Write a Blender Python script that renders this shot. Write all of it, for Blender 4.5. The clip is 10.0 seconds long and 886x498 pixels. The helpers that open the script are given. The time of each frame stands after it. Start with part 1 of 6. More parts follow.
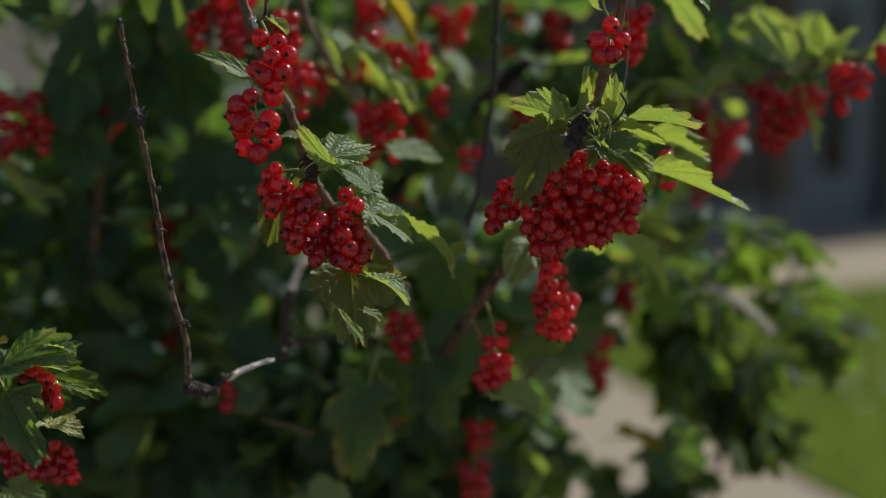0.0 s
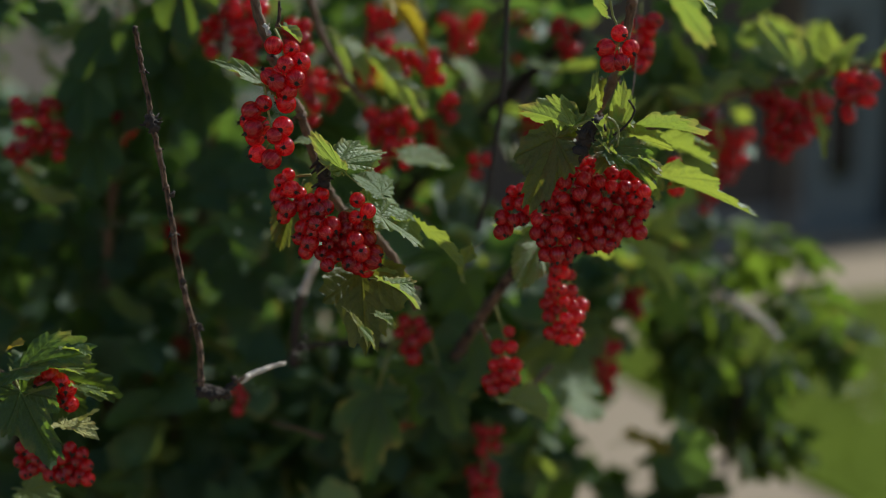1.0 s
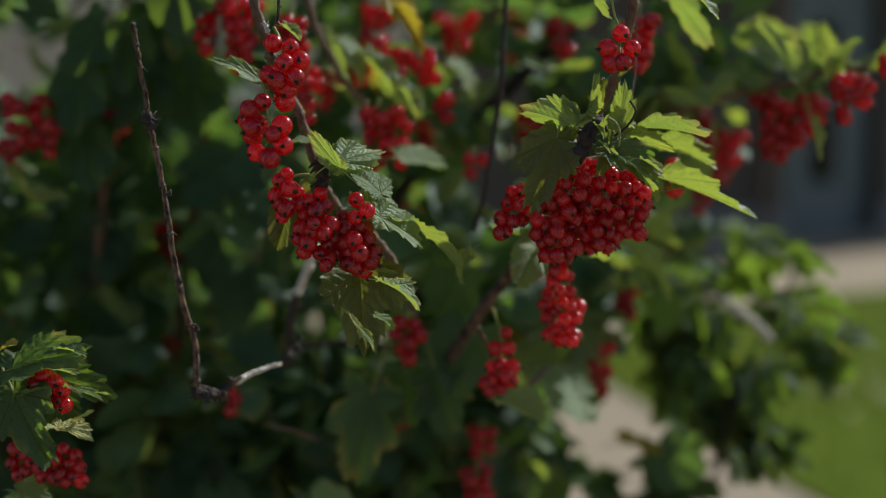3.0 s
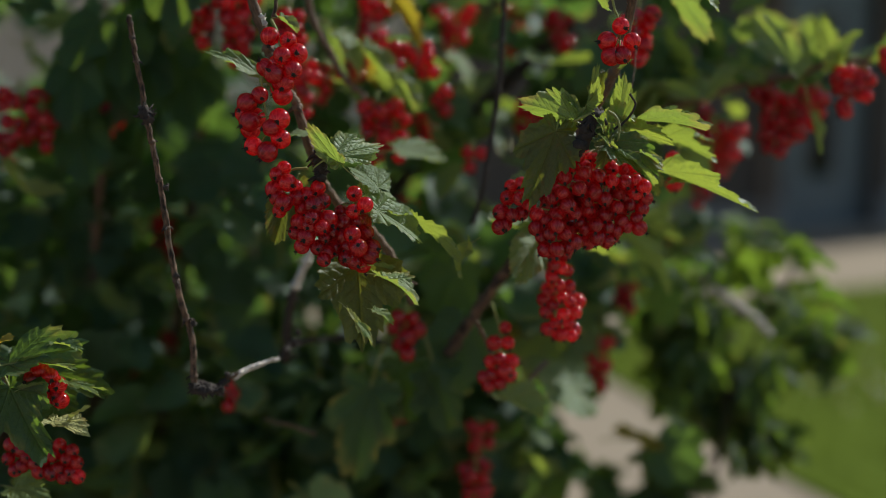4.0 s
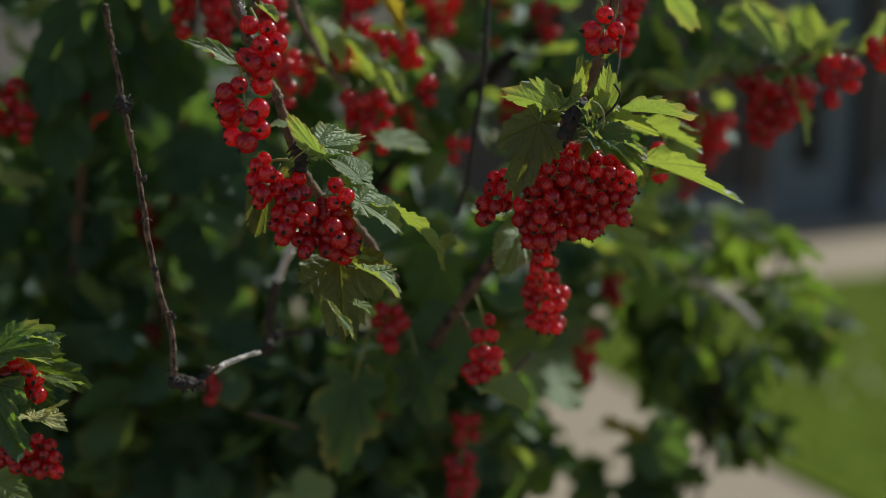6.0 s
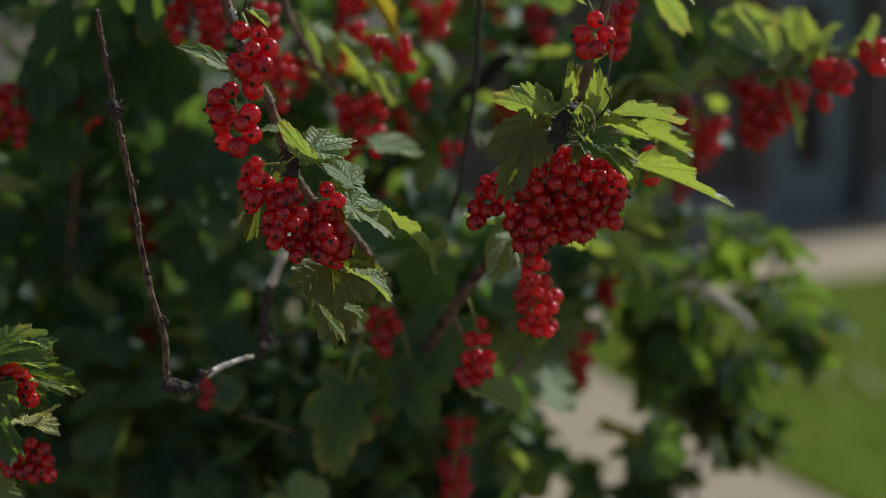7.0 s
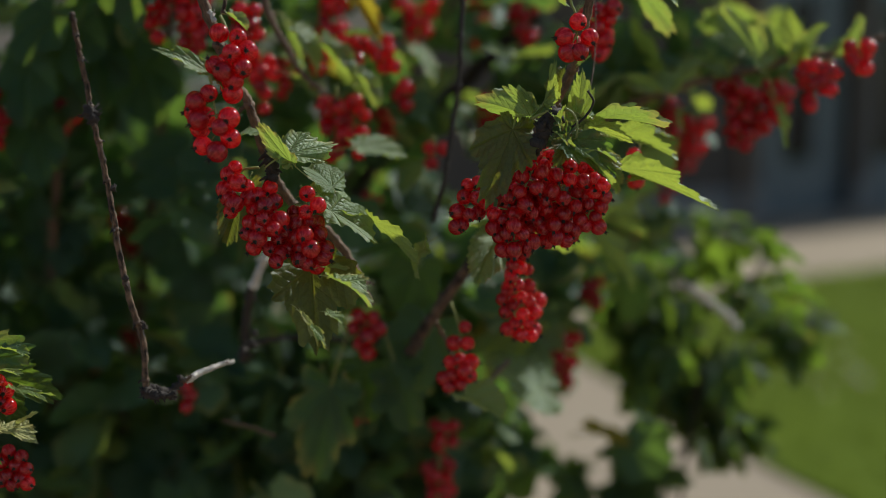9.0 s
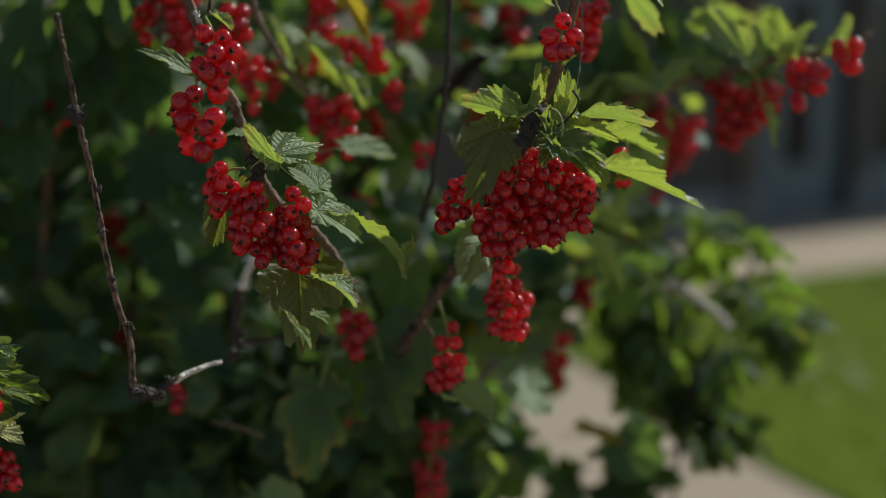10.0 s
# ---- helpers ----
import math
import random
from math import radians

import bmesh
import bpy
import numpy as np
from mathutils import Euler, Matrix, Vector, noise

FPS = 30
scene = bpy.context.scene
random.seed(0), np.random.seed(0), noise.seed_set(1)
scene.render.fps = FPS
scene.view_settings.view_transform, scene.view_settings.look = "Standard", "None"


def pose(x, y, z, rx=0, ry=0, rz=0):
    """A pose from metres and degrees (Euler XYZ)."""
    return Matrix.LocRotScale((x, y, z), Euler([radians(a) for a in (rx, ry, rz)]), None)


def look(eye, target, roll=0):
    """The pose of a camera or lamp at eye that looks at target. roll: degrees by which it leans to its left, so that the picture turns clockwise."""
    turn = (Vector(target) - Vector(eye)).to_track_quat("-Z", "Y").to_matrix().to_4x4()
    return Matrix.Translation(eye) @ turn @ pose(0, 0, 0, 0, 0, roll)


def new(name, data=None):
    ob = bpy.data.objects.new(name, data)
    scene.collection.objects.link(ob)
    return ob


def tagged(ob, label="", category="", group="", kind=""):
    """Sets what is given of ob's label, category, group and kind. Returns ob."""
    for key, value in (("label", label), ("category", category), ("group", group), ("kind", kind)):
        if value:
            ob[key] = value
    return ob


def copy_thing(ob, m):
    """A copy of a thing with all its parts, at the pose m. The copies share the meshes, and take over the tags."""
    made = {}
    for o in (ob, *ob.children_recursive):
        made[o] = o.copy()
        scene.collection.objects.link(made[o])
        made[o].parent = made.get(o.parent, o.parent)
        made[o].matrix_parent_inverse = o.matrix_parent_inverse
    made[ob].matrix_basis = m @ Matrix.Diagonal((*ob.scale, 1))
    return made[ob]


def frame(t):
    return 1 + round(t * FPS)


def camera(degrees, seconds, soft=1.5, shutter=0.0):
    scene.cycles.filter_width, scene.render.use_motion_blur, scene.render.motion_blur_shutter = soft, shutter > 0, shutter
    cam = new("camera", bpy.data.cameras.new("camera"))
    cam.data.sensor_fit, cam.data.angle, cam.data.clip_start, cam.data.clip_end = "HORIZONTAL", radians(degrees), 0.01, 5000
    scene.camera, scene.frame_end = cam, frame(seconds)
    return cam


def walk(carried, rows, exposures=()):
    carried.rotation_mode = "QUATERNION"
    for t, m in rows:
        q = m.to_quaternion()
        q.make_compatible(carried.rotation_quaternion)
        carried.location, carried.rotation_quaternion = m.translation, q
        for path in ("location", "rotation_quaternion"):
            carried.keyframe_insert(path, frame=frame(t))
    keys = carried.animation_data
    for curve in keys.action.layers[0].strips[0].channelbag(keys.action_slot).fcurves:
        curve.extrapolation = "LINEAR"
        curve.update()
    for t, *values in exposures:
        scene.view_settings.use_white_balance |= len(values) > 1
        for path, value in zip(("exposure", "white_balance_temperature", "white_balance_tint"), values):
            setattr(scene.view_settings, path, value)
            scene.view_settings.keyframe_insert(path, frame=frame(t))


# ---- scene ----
import functools

cam = camera(40.0, 10.0, 0.8)
cam.data.dof.use_dof = True
cam.data.dof.focus_distance = 0.535
cam.data.dof.aperture_fstop = 3.4
EYE, TILT = 1.1, -7.0
# seconds, right, ahead, up (m), yaw, pitch, roll (degrees), from the first eye
ROWS = [
    (0, 0.0, 0.0, 0.0, -0.0, 0.0, -0.0),
    (0.5, -0.0032, -0.003, -0.0015, -0.009, 0.235, -0.09),
    (1, -0.0013, -0.0069, -0.0009, 0.344, 0.314, -0.12),
    (1.5, -0.0079, -0.0064, -0.0027, 0.081, 0.632, -0.254),
    (2, -0.006, -0.0064, -0.001, -0.07, 0.406, -0.315),
    (2.5, -0.0084, -0.0044, -0.0006, -0.413, 0.34, -0.394),
    (4, -0.0096, 0.0008, -0.0005, -0.613, 0.034, -0.334),
    (4.5, -0.0088, 0.004, -0.0005, -0.857, -0.176, -0.348),
    (5, -0.01, 0.0069, -0.0014, -0.994, -0.254, -0.385),
    (5.5, -0.0081, 0.0079, -0.0004, -1.056, -0.424, -0.345),
    (7, -0.002, 0.0056, 0.0013, -1.047, -0.337, -0.156),
    (7.5, 0.0011, 0.0059, 0.0034, -1.136, -0.416, -0.125),
    (8, 0.0033, 0.0051, 0.0047, -1.205, -0.242, 0.01),
    (8.5, 0.0025, 0.0072, 0.0054, -1.336, -0.38, 0.023),
    (9, 0.0017, 0.0109, 0.0059, -1.525, -0.612, -0.08),
    (9.5, 0.006, 0.0098, 0.0053, -1.396, -0.553, 0.028),
    (10, 0.0078, 0.0102, 0.005, -1.536, -0.525, 0.104),
]
FIRST = pose(0, 0, EYE, TILT, 0, 0)
walk(cam, [(t, FIRST @ pose(x, y, z, 90 + pitch, roll, yaw)) for t, x, y, z, yaw, pitch, roll in ROWS],
     exposures=[(0.0, -0.10, 5900.0, 3.0), (10.0, -0.10, 5900.0, 3.0)])

# ---- light: sun ahead and to the right, high ----
SUN = Vector((0.60, 0.45, 0.66)).normalized()
world = bpy.data.worlds.new("sky")
scene.world = world
world.use_nodes = True
sky = world.node_tree.nodes.new("ShaderNodeTexSky")
sky.sky_type = "NISHITA"
sky.sun_disc = False
sky.sun_elevation = math.asin(SUN.z)
sky.sun_rotation = math.atan2(SUN.x, SUN.y)
world.node_tree.links.new(sky.outputs[0], world.node_tree.nodes["Background"].inputs[0])
world.node_tree.nodes["Background"].inputs[1].default_value = 0.100
sun = bpy.data.lights.new("sun", "SUN")
sun.energy, sun.angle, sun.color = 4.8, radians(0.53), (1.0, 0.95, 0.87)
sun_lamp = new("sun", sun)
sun_lamp.matrix_world = look(SUN * 20, (0, 0, 0))


# ---- materials ----
class Nodes:
    """Short spelling for shader nodes."""

    def __init__(self, name):
        self.mat = bpy.data.materials.new(name)
        self.mat.use_nodes = True
        self.tree = self.mat.node_tree
        self.tree.nodes.clear()
        self.out = self.tree.nodes.new("ShaderNodeOutputMaterial")

    def add(self, kind, inputs=None, attribute_name="", operation="", data_type="", blend_type=""):
        n = self.tree.nodes.new("ShaderNode" + kind)
        if attribute_name:
            n.attribute_name = attribute_name
        if operation:
            n.operation = operation
        if data_type:
            n.data_type = data_type
        if blend_type:
            n.blend_type = blend_type
        for k, v in (inputs or {}).items():
            if isinstance(v, bpy.types.NodeSocket):
                self.tree.links.new(v, n.inputs[k])
            else:
                n.inputs[k].default_value = v
        return n

    def math(self, op, a, b=0.5, c=0.5):
        return self.add("Math", {0: a, 1: b, 2: c}, operation=op).outputs[0]

    def mix(self, f, a, b, blend="MIX"):
        n = self.add("Mix", {0: f, 6: a, 7: b}, data_type="RGBA", blend_type=blend)
        return n.outputs[2]

    def noise(self, scale, detail=4.0, vector=None, rough=0.55):
        ins = {"Scale": scale, "Detail": detail, "Roughness": rough}
        if vector is not None:
            ins["Vector"] = vector
        return self.add("TexNoise", ins).outputs[0]

    def ramp(self, f, *stops):
        n = self.add("ValToRGB", {0: f})
        while len(n.color_ramp.elements) < len(stops):
            n.color_ramp.elements.new(0.5)
        for e, (p, c) in zip(n.color_ramp.elements, stops):
            e.position, e.color = p, (*c, 1) if len(c) == 3 else c
        return n.outputs[0]

    def bump(self, height, strength, distance):
        return self.add("Bump", {"Height": height, "Strength": strength, "Distance": distance}).outputs[0]

    def done(self, shader):
        self.tree.links.new(shader.outputs[0], self.out.inputs[0])
        return self.mat


def leaf_material(name, dark, light, glow, edge, island=False, thin=0.40, gloss=0.55):
    """Rugose leaf: main and side veins, blotches, dry yellow rim, light through the blade."""
    n = Nodes(name)
    vein = n.add("Attribute", attribute_name="vein").outputs["Vector"]
    sep = n.add("SeparateXYZ", {0: vein})
    along, perp, rim = sep.outputs[0], sep.outputs[1], sep.outputs[2]
    if island:
        rnd = n.add("NewGeometry").outputs["Random Per Island"]
    else:
        rnd = n.add("ObjectInfo").outputs["Random"]
    main = n.add("MapRange", {0: perp, 1: 0.004, 2: 0.022, 3: 1.0, 4: 0.0}).outputs[0]
    phase = n.math("MULTIPLY", n.math("SUBTRACT", along, n.math("MULTIPLY", perp, 0.75)), 25.0)
    side = n.math("MULTIPLY", n.math("SUBTRACT", 1.0, n.math("POWER", n.math("ABSOLUTE", n.math("SINE", phase)), 0.30)), 0.55)
    veins = n.math("MAXIMUM", main, side)
    place = n.add("TexCoord").outputs["Object"]
    shift = n.add("VectorMath", {0: place, 1: n.add("CombineXYZ", {0: n.math("MULTIPLY", rnd, 37.0), 1: rnd}).outputs[0]}).outputs[0]
    blotch = n.noise(2.6 if not island else 22.0, 3.0, shift)
    fine = n.noise(28.0 if not island else 300.0, 3.0, shift)
    col = n.mix(n.math("ADD", n.math("MULTIPLY", rnd, 0.6), n.math("MULTIPLY", blotch, 0.4)), (*dark, 1), (*light, 1))
    col = n.mix(n.math("MULTIPLY", fine, 0.35), col, (*dark, 1))
    col = n.mix(n.math("MULTIPLY", veins, 0.45), col, (*light, 1))
    dry = n.math("MULTIPLY", n.add("MapRange", {0: rim, 1: 0.72, 2: 1.0}).outputs[0],
                 n.add("MapRange", {0: n.math("ADD", blotch, n.math("MULTIPLY", rnd, 0.35)), 1: 0.72, 2: 0.95}).outputs[0])
    col = n.mix(n.math("MULTIPLY", dry, 0.85), col, (*edge, 1))
    thru = n.mix(n.math("MULTIPLY", veins, 0.15), n.mix(rnd, (*glow, 1), (glow[0] * 0.7, glow[1] * 0.85, glow[2], 1)), (glow[0] * 0.3, glow[1] * 0.34, glow[2] * 0.6, 1))
    thru = n.mix(n.math("MULTIPLY", blotch, 0.5), thru, (glow[0] * 0.55, glow[1] * 0.6, glow[2], 1))
    thru = n.mix(n.math("MULTIPLY", n.add("MapRange", {0: fine, 1: 0.42, 2: 0.68}).outputs[0], 0.32), thru, (glow[0] * 0.4, glow[1] * 0.45, glow[2], 1))
    thru = n.mix(n.math("MULTIPLY", dry, 0.8), thru, (edge[0] * 1.4, edge[1] * 1.2, edge[2], 1))
    quilt = n.add("TexVoronoi", {"Vector": shift, "Scale": 15.0 if not island else 330.0}).outputs["Distance"]
    relief = n.math("SUBTRACT", n.math("MULTIPLY", fine, 0.3), n.math("ADD", veins, n.math("MULTIPLY", quilt, 0.45)))
    bump = n.bump(relief, 0.70, 0.0013)
    face = n.add("BsdfPrincipled", {"Base Color": col, "Roughness": n.math("ADD", 0.42, n.math("MULTIPLY", fine, 0.2)),
                                    "Specular IOR Level": gloss, "Normal": bump})
    back = n.add("BsdfTranslucent", {"Color": thru, "Normal": n.bump(relief, 0.32, 0.0013)})
    return n.done(n.add("MixShader", {0: thin, 1: face.outputs[0], 2: back.outputs[0]}))


LEAF = leaf_material("green_leaf", (0.072, 0.125, 0.048), (0.28, 0.35, 0.13), (0.64, 0.70, 0.06), (0.46, 0.38, 0.10))
# same leaves deeper in; the bush's inner shade is put into this darker, bluer colour
LEAF_FAR_SHADED = leaf_material("shaded_leaf_mass", (0.032, 0.068, 0.040), (0.105, 0.160, 0.092), (0.30, 0.45, 0.045), (0.40, 0.33, 0.07), island=True, gloss=0.35)
# deeper green of the side bush, darkened further to carry leaf shade
LEAF_DEEP_SHADED = leaf_material("deep_green_shaded_leaf", (0.022, 0.052, 0.027), (0.080, 0.126, 0.066), (0.36, 0.50, 0.03), (0.40, 0.33, 0.08), gloss=0.30)
LEAF_DEEP_SHADED_FAR = leaf_material("deep_green_shaded_mass", (0.022, 0.052, 0.027), (0.080, 0.126, 0.066), (0.36, 0.50, 0.03), (0.40, 0.33, 0.08), island=True, gloss=0.30)
# olive of its own, kept dark so the colour also stands for shade
LEAF_OLD = leaf_material("olive_shaded_leaf", (0.055, 0.072, 0.018), (0.135, 0.145, 0.040), (0.46, 0.44, 0.03), (0.40, 0.26, 0.05), thin=0.42)
LEAF_PALE = leaf_material("pale_crimped_leaf", (0.38, 0.36, 0.12), (0.64, 0.58, 0.24), (0.60, 0.58, 0.10), (0.34, 0.17, 0.05))
LEAF_YELLOW = leaf_material("yellowing_leaf", (0.36, 0.26, 0.025), (0.52, 0.38, 0.035), (0.90, 0.60, 0.03), (0.35, 0.18, 0.04))


def berry_material():
    n = Nodes("currant_skin")
    rnd = n.add("ObjectInfo").outputs["Random"]
    sep = n.add("SeparateXYZ", {0: n.add("TexCoord").outputs["Object"]})
    turn = n.math("ARCTAN2", sep.outputs[1], sep.outputs[0])
    stripe = n.math("POWER", n.math("ABSOLUTE", n.math("SINE", n.math("MULTIPLY", turn, 6.0))), 6.0)
    cloud = n.noise(260.0, 2.0)
    seeds = n.add("MapRange", {0: n.noise(420.0, 2.0, n.add("VectorMath", {0: n.add("TexCoord").outputs["Object"], 1: n.add("CombineXYZ", {0: rnd, 1: n.math("MULTIPLY", rnd, 3.7)}).outputs[0]}).outputs[0]), 1: 0.38, 2: 0.62}).outputs[0]
    col = n.mix(rnd, (0.54, 0.014, 0.020, 1), (0.38, 0.007, 0.014, 1))
    col = n.mix(n.math("MULTIPLY", stripe, 0.25), col, (0.85, 0.08, 0.06, 1))
    col = n.mix(n.math("MULTIPLY", cloud, 0.3), col, (0.30, 0.003, 0.008, 1))
    skin = n.add("BsdfPrincipled", {"Base Color": col, "Roughness": 0.15, "Coat Weight": 0.7, "Coat Roughness": 0.10, "IOR": 1.5, "Specular IOR Level": 1.0,
                                    "Subsurface Weight": 0.6, "Subsurface Radius": (1.0, 0.08, 0.06), "Subsurface Scale": 0.004,
                                    "Normal": n.bump(cloud, 0.05, 0.0003)})
    flesh = n.add("BsdfTranslucent", {"Color": n.mix(n.math("MULTIPLY", stripe, 0.35), n.mix(seeds, n.mix(rnd, (1.0, 0.085, 0.110, 1), (0.92, 0.050, 0.070, 1)), n.mix(rnd, (0.62, 0.014, 0.024, 1), (0.45, 0.008, 0.016, 1))), (1.0, 0.16, 0.14, 1))})
    return n.done(n.add("MixShader", {0: 0.64, 1: skin.outputs[0], 2: flesh.outputs[0]}))


BERRY = berry_material()


def bark_material(name, dark, light, scale, lo=0.36, hi=0.66):
    n = Nodes(name)
    uv = n.add("UVMap").outputs[0]
    vec = n.add("Mapping", {"Vector": uv, "Scale": (1.0, 0.18, 1.0)}).outputs[0]
    a = n.noise(scale, 6.0, vec, 0.65)
    b = n.noise(scale * 0.13, 3.0, uv)
    lump = n.noise(scale * 0.5, 4.0, uv)
    col = n.ramp(n.math("ADD", n.math("MULTIPLY", a, 0.55), n.math("MULTIPLY", b, 0.45)), (lo, dark), (hi, light))
    bump = n.bump(n.math("ADD", a, lump), 0.9, 0.0012)
    return n.done(n.add("BsdfPrincipled", {"Base Color": col, "Roughness": 0.72, "Specular IOR Level": 0.35, "Normal": bump}))


BARK = bark_material("brown_bark", (0.045, 0.028, 0.018), (0.27, 0.160, 0.092), 900.0)
BARK_DEAD_OR_SHADED = bark_material("dead_and_shaded_bark", (0.010, 0.007, 0.006), (0.29, 0.175, 0.110), 1000.0, 0.43, 0.66)
BARK_PALE = bark_material("weathered_wood", (0.42, 0.36, 0.30), (0.80, 0.72, 0.64), 800.0)


def plain_material(name, a, b, scale, rough=0.7, relief=0.3, depth=0.002):
    n = Nodes(name)
    f = n.noise(scale, 5.0)
    g = n.noise(scale * 0.11, 3.0)
    col = n.mix(n.math("ADD", n.math("MULTIPLY", f, 0.6), n.math("MULTIPLY", g, 0.4)), (*a, 1), (*b, 1))
    return n.done(n.add("BsdfPrincipled", {"Base Color": col, "Roughness": rough, "Normal": n.bump(f, relief, depth)}))


STALK = plain_material("green_stalk", (0.20, 0.22, 0.05), (0.34, 0.32, 0.08), 400.0, 0.5)
CALYX = plain_material("dried_flower", (0.016, 0.011, 0.008), (0.07, 0.045, 0.03), 900.0, 0.85)
BUD_OR_SHADED = plain_material("bud_scales_and_shaded_bark", (0.014, 0.010, 0.008), (0.062, 0.042, 0.030), 600.0, 0.85)
# one wall in two colours: dark with its shade mixed in, pale where more light falls
RENDER_SHADED = plain_material("shaded_render", (0.066, 0.049, 0.037), (0.092, 0.070, 0.053), 9.0, 0.9, 0.4, 0.01)
RENDER_LIT = plain_material("lit_render", (0.46, 0.37, 0.28), (0.56, 0.47, 0.37), 9.0, 0.9, 0.4, 0.01)
PAINT = plain_material("blue_grey_paint", (0.080, 0.100, 0.108), (0.110, 0.132, 0.136), 14.0, 0.5, 0.15)
PLINTH = plain_material("stone_plinth", (0.16, 0.15, 0.14), (0.24, 0.22, 0.20), 12.0, 0.85)
DARK_WOOD = plain_material("brown_post", (0.14, 0.09, 0.06), (0.22, 0.15, 0.10), 25.0, 0.7)
ROOF = plain_material("roof_slate", (0.10, 0.10, 0.11), (0.17, 0.16, 0.16), 8.0, 0.7)


def gravel_material():
    n = Nodes("sandy_gravel")
    cells = n.add("TexVoronoi", {"Scale": 90.0})
    big = n.noise(0.9, 4.0)
    fine = n.noise(140.0, 4.0)
    col = n.mix(big, (0.270, 0.196, 0.120, 1), (0.350, 0.266, 0.168, 1))
    col = n.mix(n.math("MULTIPLY", n.add("SeparateColor", {0: cells.outputs["Color"]}).outputs[0], 0.35), col, (0.22, 0.185, 0.15, 1))
    bump = n.bump(n.math("ADD", cells.outputs["Distance"], fine), 0.8, 0.01)
    return n.done(n.add("BsdfPrincipled", {"Base Color": col, "Roughness": 0.92, "Normal": bump}))


def turf_material():
    n = Nodes("turf")
    f, g = n.noise(55.0, 5.0), n.noise(1.3, 3.0)
    col = n.mix(f, (0.048, 0.072, 0.005, 1), (0.100, 0.138, 0.009, 1))
    col = n.mix(n.math("MULTIPLY", g, 0.75), col, (0.14, 0.17, 0.018, 1))
    return n.done(n.add("BsdfPrincipled", {"Base Color": col, "Roughness": 0.95, "Specular IOR Level": 0.05, "Normal": n.bump(f, 1.0, 0.03)}))


def blade_material():
    n = Nodes("grass_blade")
    rnd = n.add("NewGeometry").outputs["Random Per Island"]
    col = n.mix(rnd, (0.055, 0.08, 0.010, 1), (0.115, 0.15, 0.02, 1))
    a = n.add("BsdfPrincipled", {"Base Color": col, "Roughness": 0.6, "Specular IOR Level": 0.15})
    b = n.add("BsdfTranslucent", {"Color": (0.14, 0.18, 0.015, 1)})
    return n.done(n.add("MixShader", {0: 0.4, 1: a.outputs[0], 2: b.outputs[0]}))


def glass_material():
    n = Nodes("window_glass")
    return n.done(n.add("BsdfPrincipled", {"Base Color": (0.55, 0.6, 0.6, 1), "Roughness": 0.03, "IOR": 1.18, "Transmission Weight": 1.0}))


PETAL = plain_material("white_petal", (0.70, 0.70, 0.68), (0.80, 0.80, 0.78), 300.0, 0.6)
POLLEN = plain_material("yellow_pollen", (0.60, 0.42, 0.04), (0.70, 0.50, 0.06), 900.0, 0.8)
GRAVEL, TURF, BLADE, GLASS = gravel_material(), turf_material(), blade_material(), glass_material()
SOIL = plain_material("garden_soil", (0.035, 0.026, 0.018), (0.09, 0.065, 0.045), 40.0, 0.95, 0.9, 0.02)


# ---- mesh helpers ----
def part(name, bm, material, parent=None, label=""):
    """One mesh object from a bmesh, under a thing or a part."""
    me = bpy.data.meshes.new(name)
    bm.to_mesh(me)
    bm.free()
    for m in material if isinstance(material, (list, tuple)) else [material]:
        me.materials.append(m)
    ob = new(name, me)
    if parent is not None:
        ob.parent = parent
    if label:
        ob["label"] = label
    return ob


def box(bm, lo, hi, bevel=0.0):
    size = [b - a for a, b in zip(lo, hi)]
    mid = [(a + b) / 2 for a, b in zip(lo, hi)]
    made = bmesh.ops.create_cube(bm, size=1.0, matrix=Matrix.Translation(mid) @ Matrix.Diagonal((*size, 1)))
    if bevel:
        edges = list({e for v in made["verts"] for e in v.link_edges})
        bmesh.ops.bevel(bm, geom=edges, offset=bevel, segments=2, affect="EDGES")


def spline(points, steps):
    """Catmull-Rom through the points."""
    p = [Vector(q) for q in points]
    p = [p[0] * 2 - p[1], *p, p[-1] * 2 - p[-2]]
    out = []
    for i in range(1, len(p) - 2):
        a, b, c, d = p[i - 1:i + 3]
        for k in range(steps):
            t = k / steps
            out.append(0.5 * ((2 * b) + (c - a) * t + (2 * a - 5 * b + 4 * c - d) * t * t + (3 * b - a - 3 * c + d) * t ** 3))
    out.append(p[-2])
    return out


